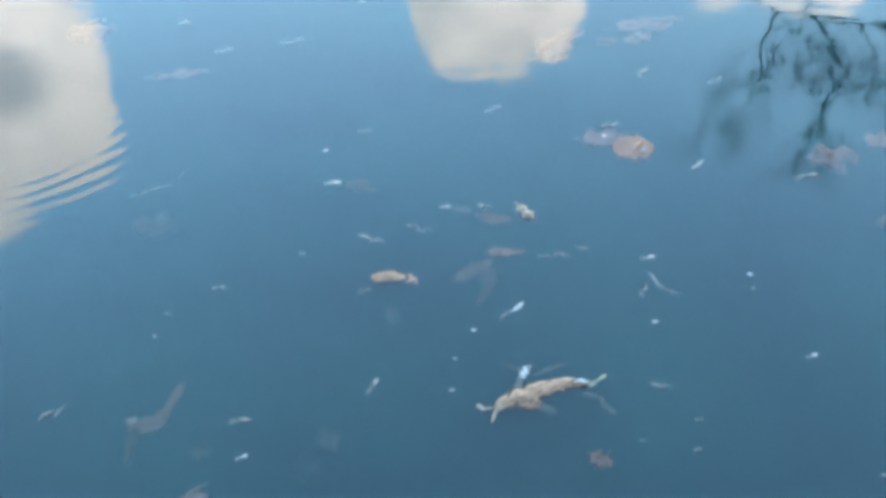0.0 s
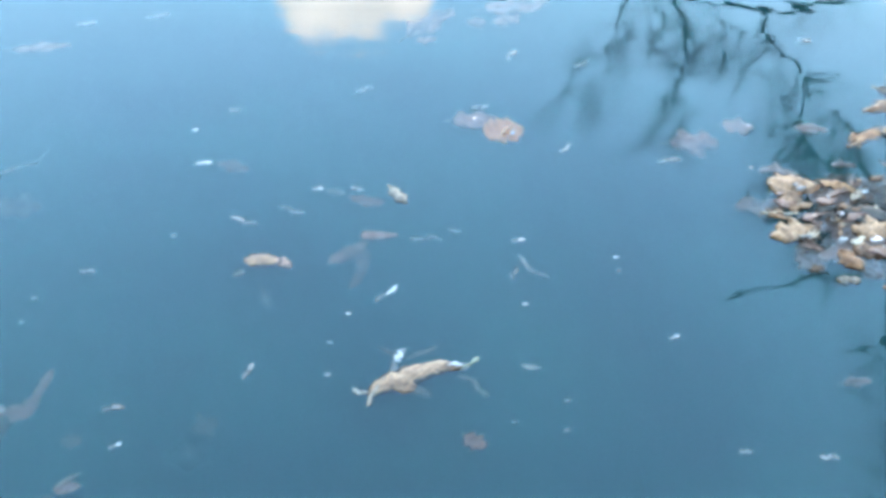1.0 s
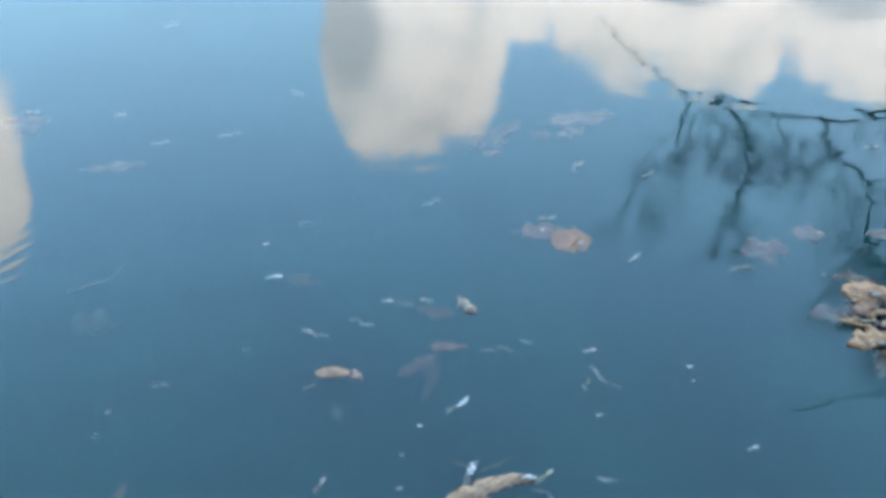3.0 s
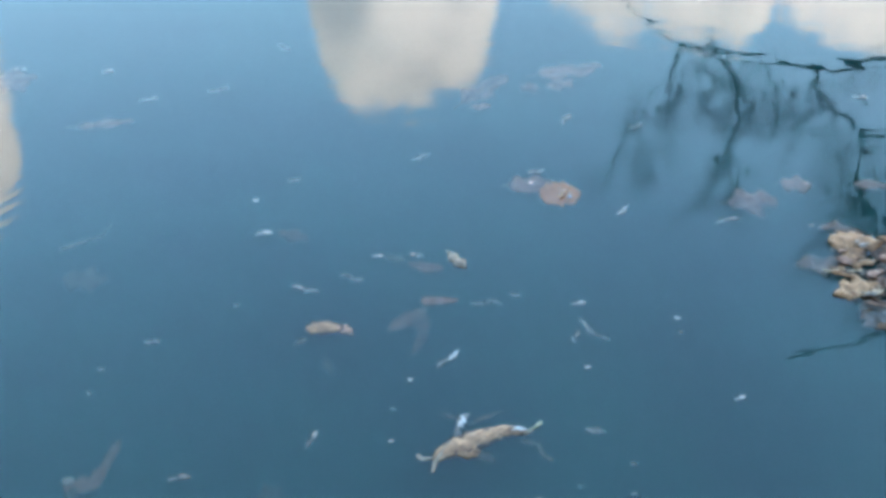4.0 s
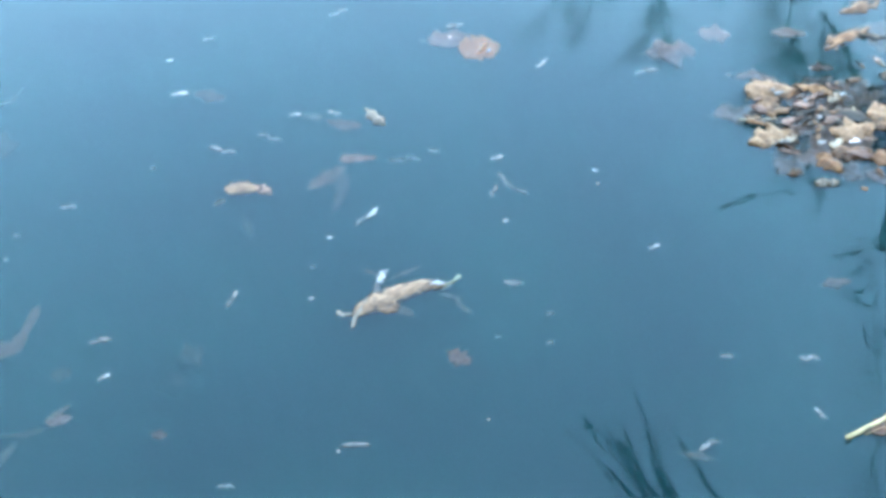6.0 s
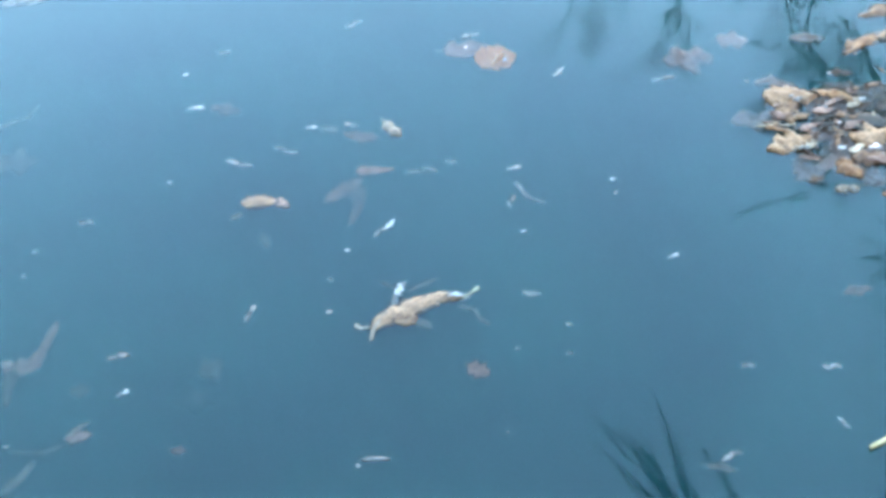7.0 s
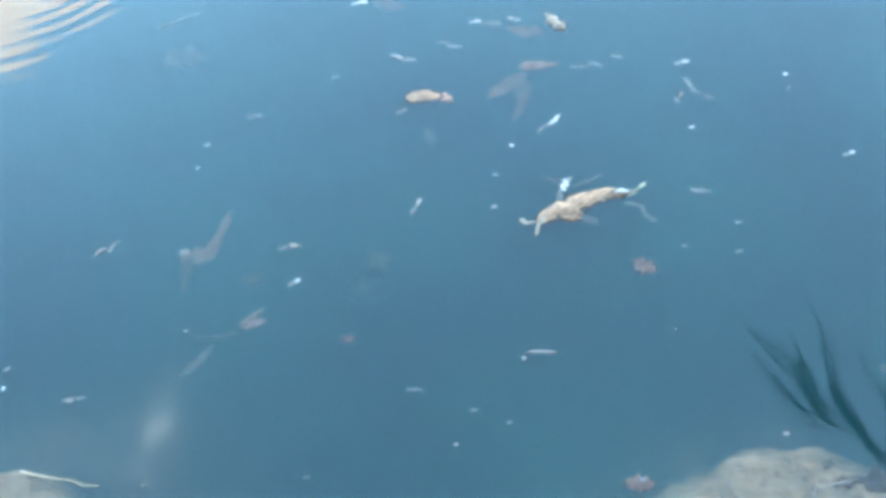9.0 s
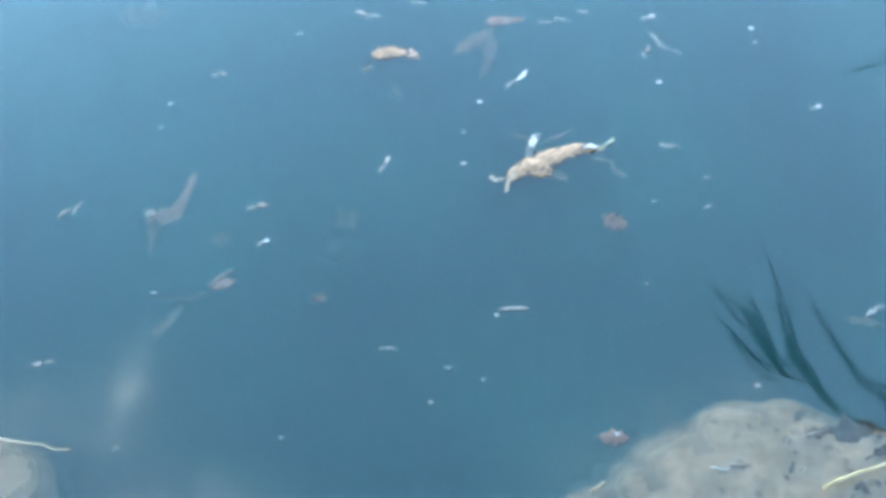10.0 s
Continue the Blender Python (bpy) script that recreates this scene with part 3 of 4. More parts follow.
def spray(root_, line, count, width, seed, thick=1.0):
    """A drooping bundle of crooked shoots, each set with short ragged side twigs."""
    rng = random.Random(seed)
    line = [Vector((x, 2.6, z)) for x, z in line]
    spine = through_points(line, rng, 0.004, 6)
    last = len(spine) - 1
    bm = bmesh.new()
    for k in range(count):
        begin = int(last * rng.uniform(0.0, 0.55))
        end = min(last, begin + int(last * rng.uniform(0.4, 0.9)) + 2)
        aside, back, kink, path = width * rng.uniform(-1, 1), rng.uniform(-0.05, 0.05), Vector((0, 0, 0)), []
        for i in range(begin, end + 1):
            kink = kink * 0.85 + 0.007 * Vector((rng.uniform(-1, 1), rng.uniform(-1, 1), rng.uniform(-1, 1)))
            path.append(spine[i] + Vector((aside, back, -0.4 * aside)) * min(1.0, 2.5 * i / last) + kink)
        tube(bm, path, (0.0019 * thick * rng.uniform(0.7, 1.3), 0.0012), 4)
        for p, q in zip(path, path[1:]):
            for _ in range(rng.choice((1, 2, 4, 8))):       # tufts of buds and dead leaf, with gaps between
                way = 0.5 * (q - p).normalized() + Vector((rng.uniform(-1, 1), rng.uniform(-1, 1), rng.uniform(-1, 1)))
                grow(bm, rng, p.lerp(q, rng.random()), way, rng.uniform(0.008, 0.034), thick * rng.uniform(0.0012, 0.0024), 0, 4, 0.0012, 0.5)
        for _ in range(int(8 * len(path) * rng.uniform(0.5, 1.2))):
            i = rng.randrange(len(path) - 1)
            dead_leaf(bm, rng, path[i].lerp(path[i + 1], rng.random()), rng.uniform(0.004, 0.011))
    tagged(part("twigs", bm, BARK_DARK, root_), kind="stuff")


# bare twigs that hang from the same tree beyond the drift
limb(near_tree, [trunk_path[8], (2.45, 3.6, 4.2), (2.32, 3.5, 3.8), (2.23, 3.5, 3.5), (2.08, 3.5, 2.86), (1.98, 3.5, 2.53), (1.86, 3.5, 2.15), (1.80, 3.5, 1.95)], 0.0055, 0.0025, 51, 2, 0.16, (-0.6, 0, -0.2), 1, 0.2, 0.0018, 0.022, 8)
HANG = (1.225, 2.84)
spray(near_tree, [HANG, (1.11, 2.74), (1.04, 2.64), (0.955, 2.47), (0.89, 2.36)], 8, 0.016, 41, 1.0)
spray(near_tree, [(0.955, 2.47), (0.875, 2.30), (0.82, 2.08), (0.77, 1.92)], 4, 0.020, 42, 0.6)
spray(near_tree, [(1.04, 2.64), (0.93, 2.56), (0.83, 2.48), (0.72, 2.30), (0.55, 2.06)], 8, 0.036, 43, 0.75)
spray(near_tree, [(0.88, 2.53), (0.79, 2.30), (0.69, 2.08)], 7, 0.034, 44, 0.7)
spray(near_tree, [(1.42, 2.98), (1.30, 2.69), (1.15, 2.53), (1.03, 2.35), (0.91, 2.11)], 4, 0.010, 45)
spray(near_tree, [(1.46, 2.95), (1.30, 2.67), (1.19, 2.51)], 3, 0.014, 46)

# ---------------------------------------------------------------- leaves on the water
MAIN = "large curled tan oak leaf floating on the pond"
shaped("oak_leaf", MAIN, [
    ("blade", [(-0.087, 1.174), (-0.066, 1.194), (-0.048, 1.205), (-0.022, 1.221), (0.0, 1.231), (0.022, 1.238), (0.045, 1.236)], [0.007, 0.015, 0.020, 0.017, 0.015, 0.012, 0.005], LEAF_TAN, 0.0002, 0.0026, 0.0028),
    ("lobe", [(-0.058, 1.192), (-0.038, 1.187), (-0.020, 1.195)], [0.006, 0.009, 0.005], LEAF_TAN, 0.0008, 0.0010, 0.0030),
    ("lobe", [(-0.030, 1.196), (-0.012, 1.190), (0.000, 1.180)], [0.008, 0.007, 0.004], LEAF_GREY, -0.0085, 0.0005, 0.0015),
    ("lobe", [(-0.087, 1.147), (-0.082, 1.171), (-0.065, 1.208)], [0.0022, 0.0030, 0.0022], LEAF_BONE, 0.0030, 0.0012, 0.0030),
    ("lobe", [(-0.110, 1.182), (-0.101, 1.175), (-0.086, 1.177)], [0.0055, 0.0035, 0.0030], LEAF_BONE, 0.0002, 0.0010, 0.0025),
    ("stalk", [(0.040, 1.233), (0.055, 1.244), (0.062, 1.252), (0.067, 1.258)], [0.0022, 0.0016, 0.0032, 0.0040], STEM_GREY, 0.0006, 0.0010, 0.0016),
    ("lobe", [(0.036, 1.224), (0.061, 1.217), (0.067, 1.200), (0.082, 1.187)], [0.0045, 0.0040, 0.0035, 0.0050], LEAF_GREY, -0.0080, 0.0004, 0.0010)])
shaped("floating_leaf", "orange-tan dead leaf soaked flat on the water", [
    ("blade", [(0.074, 1.832), (0.094, 1.836), (0.118, 1.842), (0.148, 1.852)], [0.022, 0.034, 0.038, 0.020], LEAF_BRIGHT, -0.0012, 0.0004, 0.0012),
    ("lobe", [(0.020, 1.855), (0.048, 1.862), (0.078, 1.858)], [0.010, 0.020, 0.018], LEAF_PINK, -0.0035, 0.0004, 0.0012)])
leaf("floating_leaf", 0.118, 1.842, 0.040, 62, 0.014, LEAF_ORANGE, 0.001, "dry orange scrap curled on a soaked leaf", lobes=2, lobe=0.2, cup=0.1, wave=0.05)
leaf("floating_leaf", -0.068, 1.627, 0.048, -53, 0.026, LEAF_BONE, 0.0005, "small bleached leaf curled up on the water", lobes=2, lobe=0.25, cup=0.2, wave=0.08, blunt=0.8)
shaped("floating_leaf", "tan leaf scrap with a pale torn end floating flat", [
    ("blade", [(-0.299, 1.436), (-0.286, 1.443), (-0.268, 1.446), (-0.246, 1.443)], [0.008, 0.017, 0.018, 0.010], LEAF_TAN, -0.0001, 0.0012, 0.0010),
    ("lobe", [(-0.251, 1.450), (-0.239, 1.441), (-0.224, 1.431)], [0.012, 0.011, 0.006], LEAF_RUSSET, -0.0004, 0.0010, 0.0030),
    ("stalk", [(-0.312, 1.405), (-0.304, 1.412), (-0.296, 1.420)], [0.004, 0.0055, 0.004], LEAF_GREY, -0.0040, 0.0004, 0.0006)])
leaf("floating_leaf", 0.063, 1.100, 0.034, -34, 0.027, LEAF_PINK, -0.004, "small round russet leaf floating flat", lobes=3, lobe=0.25, cup=0.03, wave=0.1)
leaf("floating_leaf", 0.049, 0.762, 0.034, -1, 0.022, LEAF_PINK, -0.003, "small crumpled russet leaf near the shore", lobes=3, lobe=0.2, wave=0.06)

# the drift of leaves by the bank: midrib, half widths, surface, height, crown
DRY, SODDEN, BLACK = "dry tan dead leaf", "sodden mauve-grey leaf", "blackened rotten leaf"
DRIFT = [([(0.563, 1.764), (0.598, 1.773), (0.636, 1.757)], [0.006, 0.014, 0.012], LEAF_MAUVE, -0.001, 0.002), ([(0.572, 1.716), (0.596, 1.722), (0.625, 1.726), (0.664, 1.720)], [0.020, 0.034, 0.032, 0.016], DRIFT_TAN, 0.002, 0.004),
         ([(0.616, 1.716), (0.608, 1.680), (0.606, 1.645)], [0.020, 0.020, 0.007], DRIFT_TAN, 0.001, 0.002), ([(0.658, 1.736), (0.692, 1.734), (0.726, 1.722)], [0.008, 0.011, 0.006], DRIFT_ORANGE, 0.002, 0.001),
         ([(0.640, 1.690), (0.676, 1.694), (0.722, 1.684)], [0.022, 0.036, 0.024], LEAF_MAUVE, -0.002, 0.001), ([(0.712, 1.686), (0.724, 1.702), (0.739, 1.716)], [0.006, 0.009, 0.006], LEAF_PALE, 0.004, 0.001),
         ([(0.549, 1.574), (0.575, 1.588), (0.605, 1.600), (0.634, 1.601)], [0.005, 0.021, 0.029, 0.022], DRIFT_TAN, 0.001, 0.003), ([(0.598, 1.574), (0.616, 1.580), (0.637, 1.594)], [0.005, 0.007, 0.005], LEAF_PALE, 0.004, 0.001),
         ([(0.632, 1.644), (0.662, 1.652), (0.694, 1.654)], [0.012, 0.021, 0.014], LEAF_MAUVE, 0.0, 0.002), ([(0.630, 1.616), (0.662, 1.622), (0.702, 1.626)], [0.014, 0.022, 0.012], LEAF_MAUVE, -0.001, 0.002),
         ([(0.622, 1.530), (0.660, 1.550), (0.702, 1.546)], [0.010, 0.024, 0.018], LEAF_MAUVE, -0.001, 0.002), ([(0.658, 1.546), (0.674, 1.526), (0.690, 1.504)], [0.018, 0.019, 0.010], DRIFT_ORANGE, 0.002, 0.002),
         ([(0.638, 1.473), (0.658, 1.479), (0.678, 1.478)], [0.009, 0.012, 0.008], LEAF_PALE, 0.0, 0.002), ([(0.698, 1.598), (0.728, 1.612), (0.772, 1.626)], [0.020, 0.034, 0.024], DRIFT_TAN, 0.002, 0.004),
         ([(0.682, 1.549), (0.712, 1.558), (0.752, 1.556)], [0.012, 0.020, 0.014], DRIFT_TAN, 0.003, 0.003), ([(0.656, 1.572), (0.700, 1.584), (0.764, 1.588)], [0.026, 0.040, 0.030], LEAF_MAUVE, -0.003, 0.001),
         ([(0.742, 1.852), (0.790, 1.892), (0.846, 1.930)], [0.010, 0.018, 0.012], DRIFT_ORANGE, 0.0, 0.002), ([(0.800, 1.975), (0.848, 1.998), (0.900, 2.040)], [0.014, 0.024, 0.014], DRIFT_TAN, 0.0, 0.003),
         ([(0.770, 1.655), (0.800, 1.662), (0.840, 1.655)], [0.018, 0.030, 0.018], DRIFT_TAN, 0.002, 0.004), ([(0.745, 1.545), (0.785, 1.540), (0.825, 1.548)], [0.016, 0.028, 0.014], DRIFT_ORANGE, 0.001, 0.003),
         ([(0.730, 1.510), (0.752, 1.496), (0.770, 1.478)], [0.012, 0.016, 0.008], LEAF_MAUVE, -0.002, 0.001), ([(0.700, 1.795), (0.722, 1.800), (0.748, 1.796)], [0.006, 0.010, 0.006], LEAF_MAUVE, -0.002, 0.001),
         ([(0.655, 1.905), (0.690, 1.912), (0.722, 1.905)], [0.008, 0.014, 0.008], LEAF_MAUVE, -0.002, 0.001), ([(0.690, 1.660), (0.730, 1.662), (0.772, 1.650)], [0.020, 0.028, 0.016], DRIFT_ROT, 0.0, 0.002)]
for spine, halves, mat, z, crown in DRIFT:
    kind_ = SODDEN if mat is LEAF_MAUVE else BLACK if mat is DRIFT_ROT else DRY
    if kind_ == SODDEN:
        z, crown = -0.0022, 0.0008
    shaped("drift_leaf", kind_ + " in a floating drift by the bank", [("blade", spine, halves, mat, z, crown, 0.006 if kind_ == DRY else 0.0025)], "leaf drift", jag=0.62)
rng = random.Random(5)
for k in range(26):
    x, y = rng.uniform(0.70, 1.0), rng.uniform(1.42, 2.1)
    if x < 0.76 + 0.25 * abs(y - 1.62):
        continue
    leaf("drift_leaf", x, y, rng.uniform(0.05, 0.11), rng.uniform(0, 360), rng.uniform(0.025, 0.06), (LEAF_MAUVE, DRIFT_ROT, DRIFT_ROT, DRIFT_TAN)[k % 4], -0.009 if k % 4 == 0 else -0.002 + 0.0015 * (k % 3), (SODDEN, BLACK, BLACK, DRY)[k % 4] + " in a floating drift", group="leaf drift",
         tilt=1 if k % 4 == 0 else 4, lobes=(3, 1, 2)[k % 3], lobe=0.24, cup=0.03, wave=0.02 if k % 4 == 0 else 0.07, blunt=(0.8, 1.1)[k % 2])

# torn slivers strewn over it
for k in range(44):
    x, y = rng.gauss(0.665, 0.060), rng.gauss(1.63, 0.075)
    if x < 0.56 + 0.5 * abs(y - 1.65):
        continue
    size = rng.uniform(0.016, 0.046)
    scrap = part("leaf_scrap", blade(size, size * rng.uniform(0.15, 0.36), rng, 1, 0.3, rng.uniform(-0.15, 0.15), 0.05, 0.08, 0.8), (DRIFT_TAN, LEAF_RUSSET, DRIFT_ORANGE, LEAF_RUSSET, DRIFT_TAN, DRIFT_ROT)[k % 6])
    scrap.matrix_world = pose(x, y, rng.uniform(0.001, 0.006), rng.uniform(-10, 10), rng.uniform(-10, 10), rng.gauss(5, 30))
    tagged(scrap, "torn sliver of dead leaf strewn over a leaf drift", "leaf scrap", "leaf drift scraps")

# soaked leaves underneath
for k in range(40):
    x, y = rng.uniform(0.60, 0.92), rng.uniform(1.51, 1.75)
    rotten = 1 if x > 0.79 else 0
    leaf("drift_leaf", x, y, rng.uniform(0.05, 0.10), rng.uniform(0, 360), rng.uniform(0.03, 0.06), (LEAF_MAUVE, DRIFT_ROT)[rotten], rng.uniform(-0.011, -0.006), ("sodden mauve-grey leaf half", "black rotten leaf half")[rotten] + " under a floating drift", group="leaf drift",
         tilt=2, lobes=(3, 1, 2)[k % 3], lobe=0.22, cup=0.02, wave=0.03, blunt=0.9)
# scraps and rotten pieces among them
for k in range(45):
    y = rng.uniform(1.46, 1.86)
    x = rng.uniform(0.57, 0.95) + (0.12 if y > 1.78 else 0.0)
    size = rng.uniform(0.008, 0.032)
    scrap = part("leaf_scrap", blade(size, size * rng.uniform(0.3, 0.7), rng, rng.choice((1, 2)), 0.35, rng.uniform(-0.1, 0.1), 0.05, 0.10, 0.7), (DRIFT_TAN, LEAF_PALE, DRIFT_ROT if x > 0.74 else DRIFT_TAN, DRIFT_ORANGE, LEAF_RUSSET)[k % 5])
    scrap.matrix_world = pose(x, y, rng.uniform(-0.002, 0.005), rng.uniform(-12, 12), rng.uniform(-12, 12), rng.uniform(0, 360))
    tagged(scrap, "dark rotten leaf scrap among floating leaves" if k % 5 == 2 and x > 0.74 else "torn scrap of dead leaf among floating leaves", "leaf scrap", "leaf drift scraps")

# leaves that hang under the surface: x, y, length, turn, width, depth
SUNK = [(-0.061, 1.270, 0.038, -22, 0.007, 0.028), (-0.013, 1.274, 0.052, 32, 0.007, 0.034),
        (-0.356, 1.695, 0.056, -16, 0.033, 0.030), (0.460, 1.844, 0.091, 11, 0.075, 0.018), (0.550, 1.901, 0.057, -4, 0.050, 0.012),
        (0.552, 1.668, 0.090, 8, 0.050, 0.016), (-0.307, 1.120, 0.036, 29, 0.038, 0.050), (-0.478, 1.079, 0.028, 0, 0.027, 0.045), (-0.326, 0.968, 0.020, -5, 0.014, 0.012)]
SUNK_FAR = [(-0.775, 2.03, 0.105, 16, 0.030, 0.020), (-0.318, 1.071, 0.069, 9, 0.048, 0.065), (-0.688, 1.564, 0.074, 3, 0.060, 0.050), (0.370, 0.942, 0.041, -11, 0.012, 0.012), (-0.258, 1.377, 0.040, -67, 0.014, 0.045),
            (0.059, 1.874, 0.081, 13, 0.050, 0.012), (0.623, 1.259, 0.046, 10, 0.018, 0.010), (-0.033, 2.219, 0.150, 55, 0.056, 0.020), (0.061, 2.232, 0.040, 40, 0.039, 0.024),
            (0.148, 2.309, 0.143, 20, 0.060, 0.014), (0.125, 2.253, 0.069, 37, 0.044, 0.024), (-0.039, 2.143, 0.042, 19, 0.022, 0.006), (-1.010, 2.184, 0.095, 24, 0.090, 0.018)]
for k, (x, y, length, turn_, width, deep) in enumerate(SUNK + SUNK_FAR):
    old, grey = deep > 0.035, (x < -0.4 and y < 1.3) or (x > 0.3 and y < 1.0)
    deep = 0.35 * deep if y > 1.8 else (0.009 if deep > 0.009 else 0.003) + 0.3 * deep + (0.012 if old else 0.0)
    leaf("sunken_leaf", x, y, length, turn_, width, LEAF_SUNK if old else LEAF_GREY if grey else LEAF_PINK, -deep, "pale leaf sunk deep in murky water" if old else "bleached grey-green leaf hanging below the surface" if grey else "faded russet leaf hanging below the surface",
         group="sunken leaves", lobes=2, lobe=0.3, cup=0.05, wave=0.06)

shaped("sunken_leaf", "faded russet leaf hanging in a fork below the surface", [
    ("blade", [(-0.124, 1.519), (-0.100, 1.522), (-0.082, 1.524), (-0.063, 1.527)], [0.011, 0.011, 0.007, 0.003], LEAF_PINK, -0.0015, 0.0004, 0.0008),
    ("lobe", [(-0.112, 1.516), (-0.142, 1.487), (-0.173, 1.457)], [0.010, 0.017, 0.005], LEAF_PINK, -0.022, 0.0004, 0.0008),
    ("lobe", [(-0.120, 1.506), (-0.116, 1.455), (-0.131, 1.402)], [0.014, 0.010, 0.004], LEAF_PINK, -0.026, 0.0004, 0.0008)], "sunken leaves")
shaped("sunken_leaf", "pale translucent leaf trailing under a bleached scrap", [
    ("blade", [(-0.090, 1.614), (-0.120, 1.613), (-0.152, 1.627)], [0.008, 0.014, 0.006], LEAF_PINK, -0.009, 0.0004, 0.0008),
    ("lobe", [(-0.158, 1.632), (-0.175, 1.636), (-0.192, 1.637)], [0.005, 0.009, 0.004], LEAF_GREY, -0.010, 0.0004, 0.0008)], "sunken leaves")
shaped("sunken_leaf", "bleached grey leaf with a drooping tail under the water", [
    ("blade", [(-0.588, 1.104), (-0.567, 1.110), (-0.549, 1.122), (-0.542, 1.148), (-0.534, 1.200)], [0.010, 0.016, 0.013, 0.007, 0.008], LEAF_PINK, -0.0215, 0.0004, 0.0010),
    ("lobe", [(-0.572, 1.104), (-0.572, 1.070), (-0.566, 1.038)], [0.010, 0.007, 0.004], LEAF_SUNK, -0.014, 0.0004, 0.0010),
    ("lobe", [(-0.588, 1.108), (-0.580, 1.108), (-0.572, 1.106)], [0.005, 0.008, 0.005], LEAF_GREY, -0.0015, 0.0004, 0.0010)], "sunken leaves")
shaped("sunken_leaf", "faded leaf on a long bleached stem under the water", [
    ("blade", [(-0.474, 0.981), (-0.457, 0.986), (-0.440, 0.990)], [0.007, 0.010, 0.003], LEAF_MAUVE, -0.003, 0.0004, 0.0010),
    ("lobe", [(-0.472, 0.983), (-0.460, 0.996), (-0.447, 1.009)], [0.003, 0.004, 0.0025], LEAF_GREY, -0.001, 0.0006, 0.0004),
    ("stalk", [(-0.546, 0.967), (-0.526, 0.965), (-0.500, 0.965), (-0.472, 0.978)], [0.0020, 0.0025, 0.004, 0.004], LEAF_SUNK, -0.014, 0.0004, 0.0006),
    ("lobe", [(-0.510, 0.962), (-0.522, 0.934), (-0.543, 0.908)], [0.005, 0.006, 0.007], LEAF_SUNK, -0.030, 0.0004, 0.0006)], "sunken leaves")

leaf("floating_leaf", 0.628, 0.990, 0.062, 25, 0.030, LEAF_ORANGE, 0.001, "orange dead leaf under a dry straw stalk", lobes=2, lobe=0.2, cup=0.03, wave=0.05)

# soaked leaves lying on the silt bank
for x, y, length, turn_, width, rotten in ((0.168, 0.722, 0.018, -12, 0.009, 0), (0.322, 0.776, 0.058, 8, 0.034, 1), (0.284, 0.774, 0.032, 15, 0.014, 1), (0.248, 0.762, 0.012, 70, 0.008, 1), (0.192, 0.729, 0.024, 0, 0.008, 1),
                                           (0.385, 0.742, 0.050, 20, 0.030, 0), (0.352, 0.792, 0.036, -20, 0.016, 1), (0.420, 0.760, 0.044, 40, 0.024, 0), (0.356, 0.752, 0.026, 30, 0.012, 1), (0.268, 0.800, 0.020, 60, 0.010, 0)):
    leaf("silted_leaf", x, y, length, turn_, width, LEAF_MUCK if rotten else LEAF_SUNK, min(bed(x, y) + 0.0035, -0.0012), ("soaked brown leaf" if not rotten else "dark rotten leaf") + " lying on shallow silt", group="silted leaves", stem=LEAF_MUCK, lobes=2, lobe=0.3, cup=0.03, wave=0.05)

# muck and crumbs on the silt
for k in range(16):
    x, y = rng.uniform(0.23, 0.44), rng.uniform(0.69, 0.80)
    size = rng.uniform(0.005, 0.018)
    crumb = part("leaf_scrap", blade(size, size * rng.uniform(0.3, 0.7), rng, 1, 0.3, 0.0, 0.05, 0.08, 0.8), LEAF_MUCK)
    crumb.matrix_world = pose(x, y, min(bed(x, y) + 0.002, -0.001), 0, 0, rng.uniform(0, 360))
    tagged(crumb, "dark rotten leaf crumb lying on shallow silt", "leaf scrap", "silt crumbs")

# ---------------------------------------------------------------- papery flakes and painted sparkles: x, y, length, turn, width
FLAKES = [(-0.400, 1.686, 0.021, -4, 0.016), (-0.200, 1.635, 0.014, -6, 0.014), (-0.143, 1.641, 0.016, -5, 0.015), (-0.323, 1.540, 0.032, -16, 0.014),
          (-0.068, 1.391, 0.035, 54, 0.012), (-0.128, 1.335, 0.010, 0, 0.009), (0.135, 1.532, 0.017, 15, 0.014), (0.125, 1.453, 0.020, 74, 0.009),
          (0.139, 1.377, 0.012, 13, 0.010), (0.288, 1.502, 0.010, 8, 0.009), (0.290, 1.467, 0.009, 49, 0.007), (0.364, 1.327, 0.013, 23, 0.012),
          (-0.259, 1.211, 0.023, 74, 0.012), (-0.147, 1.206, 0.011, 31, 0.010), (-0.424, 1.123, 0.022, 3, 0.016), (-0.410, 1.059, 0.013, 37, 0.010)]
FLAKES_RIGHT = [(0.415, 1.779, 0.030, 10, 0.016), (0.219, 1.792, 0.026, 48, 0.013), (-0.437, 1.784, 0.012, 18, 0.011), (0.063, 1.906, 0.026, 17, 0.015),
                (0.552, 1.770, 0.010, 0, 0.013), (0.542, 1.106, 0.020, 0, 0.013), (0.538, 1.011, 0.015, -51, 0.009),
                (0.378, 0.951, 0.024, 29, 0.011), (-0.094, 0.939, 0.007, 7, 0.009), (-0.045, 1.252, 0.034, 66, 0.019)]
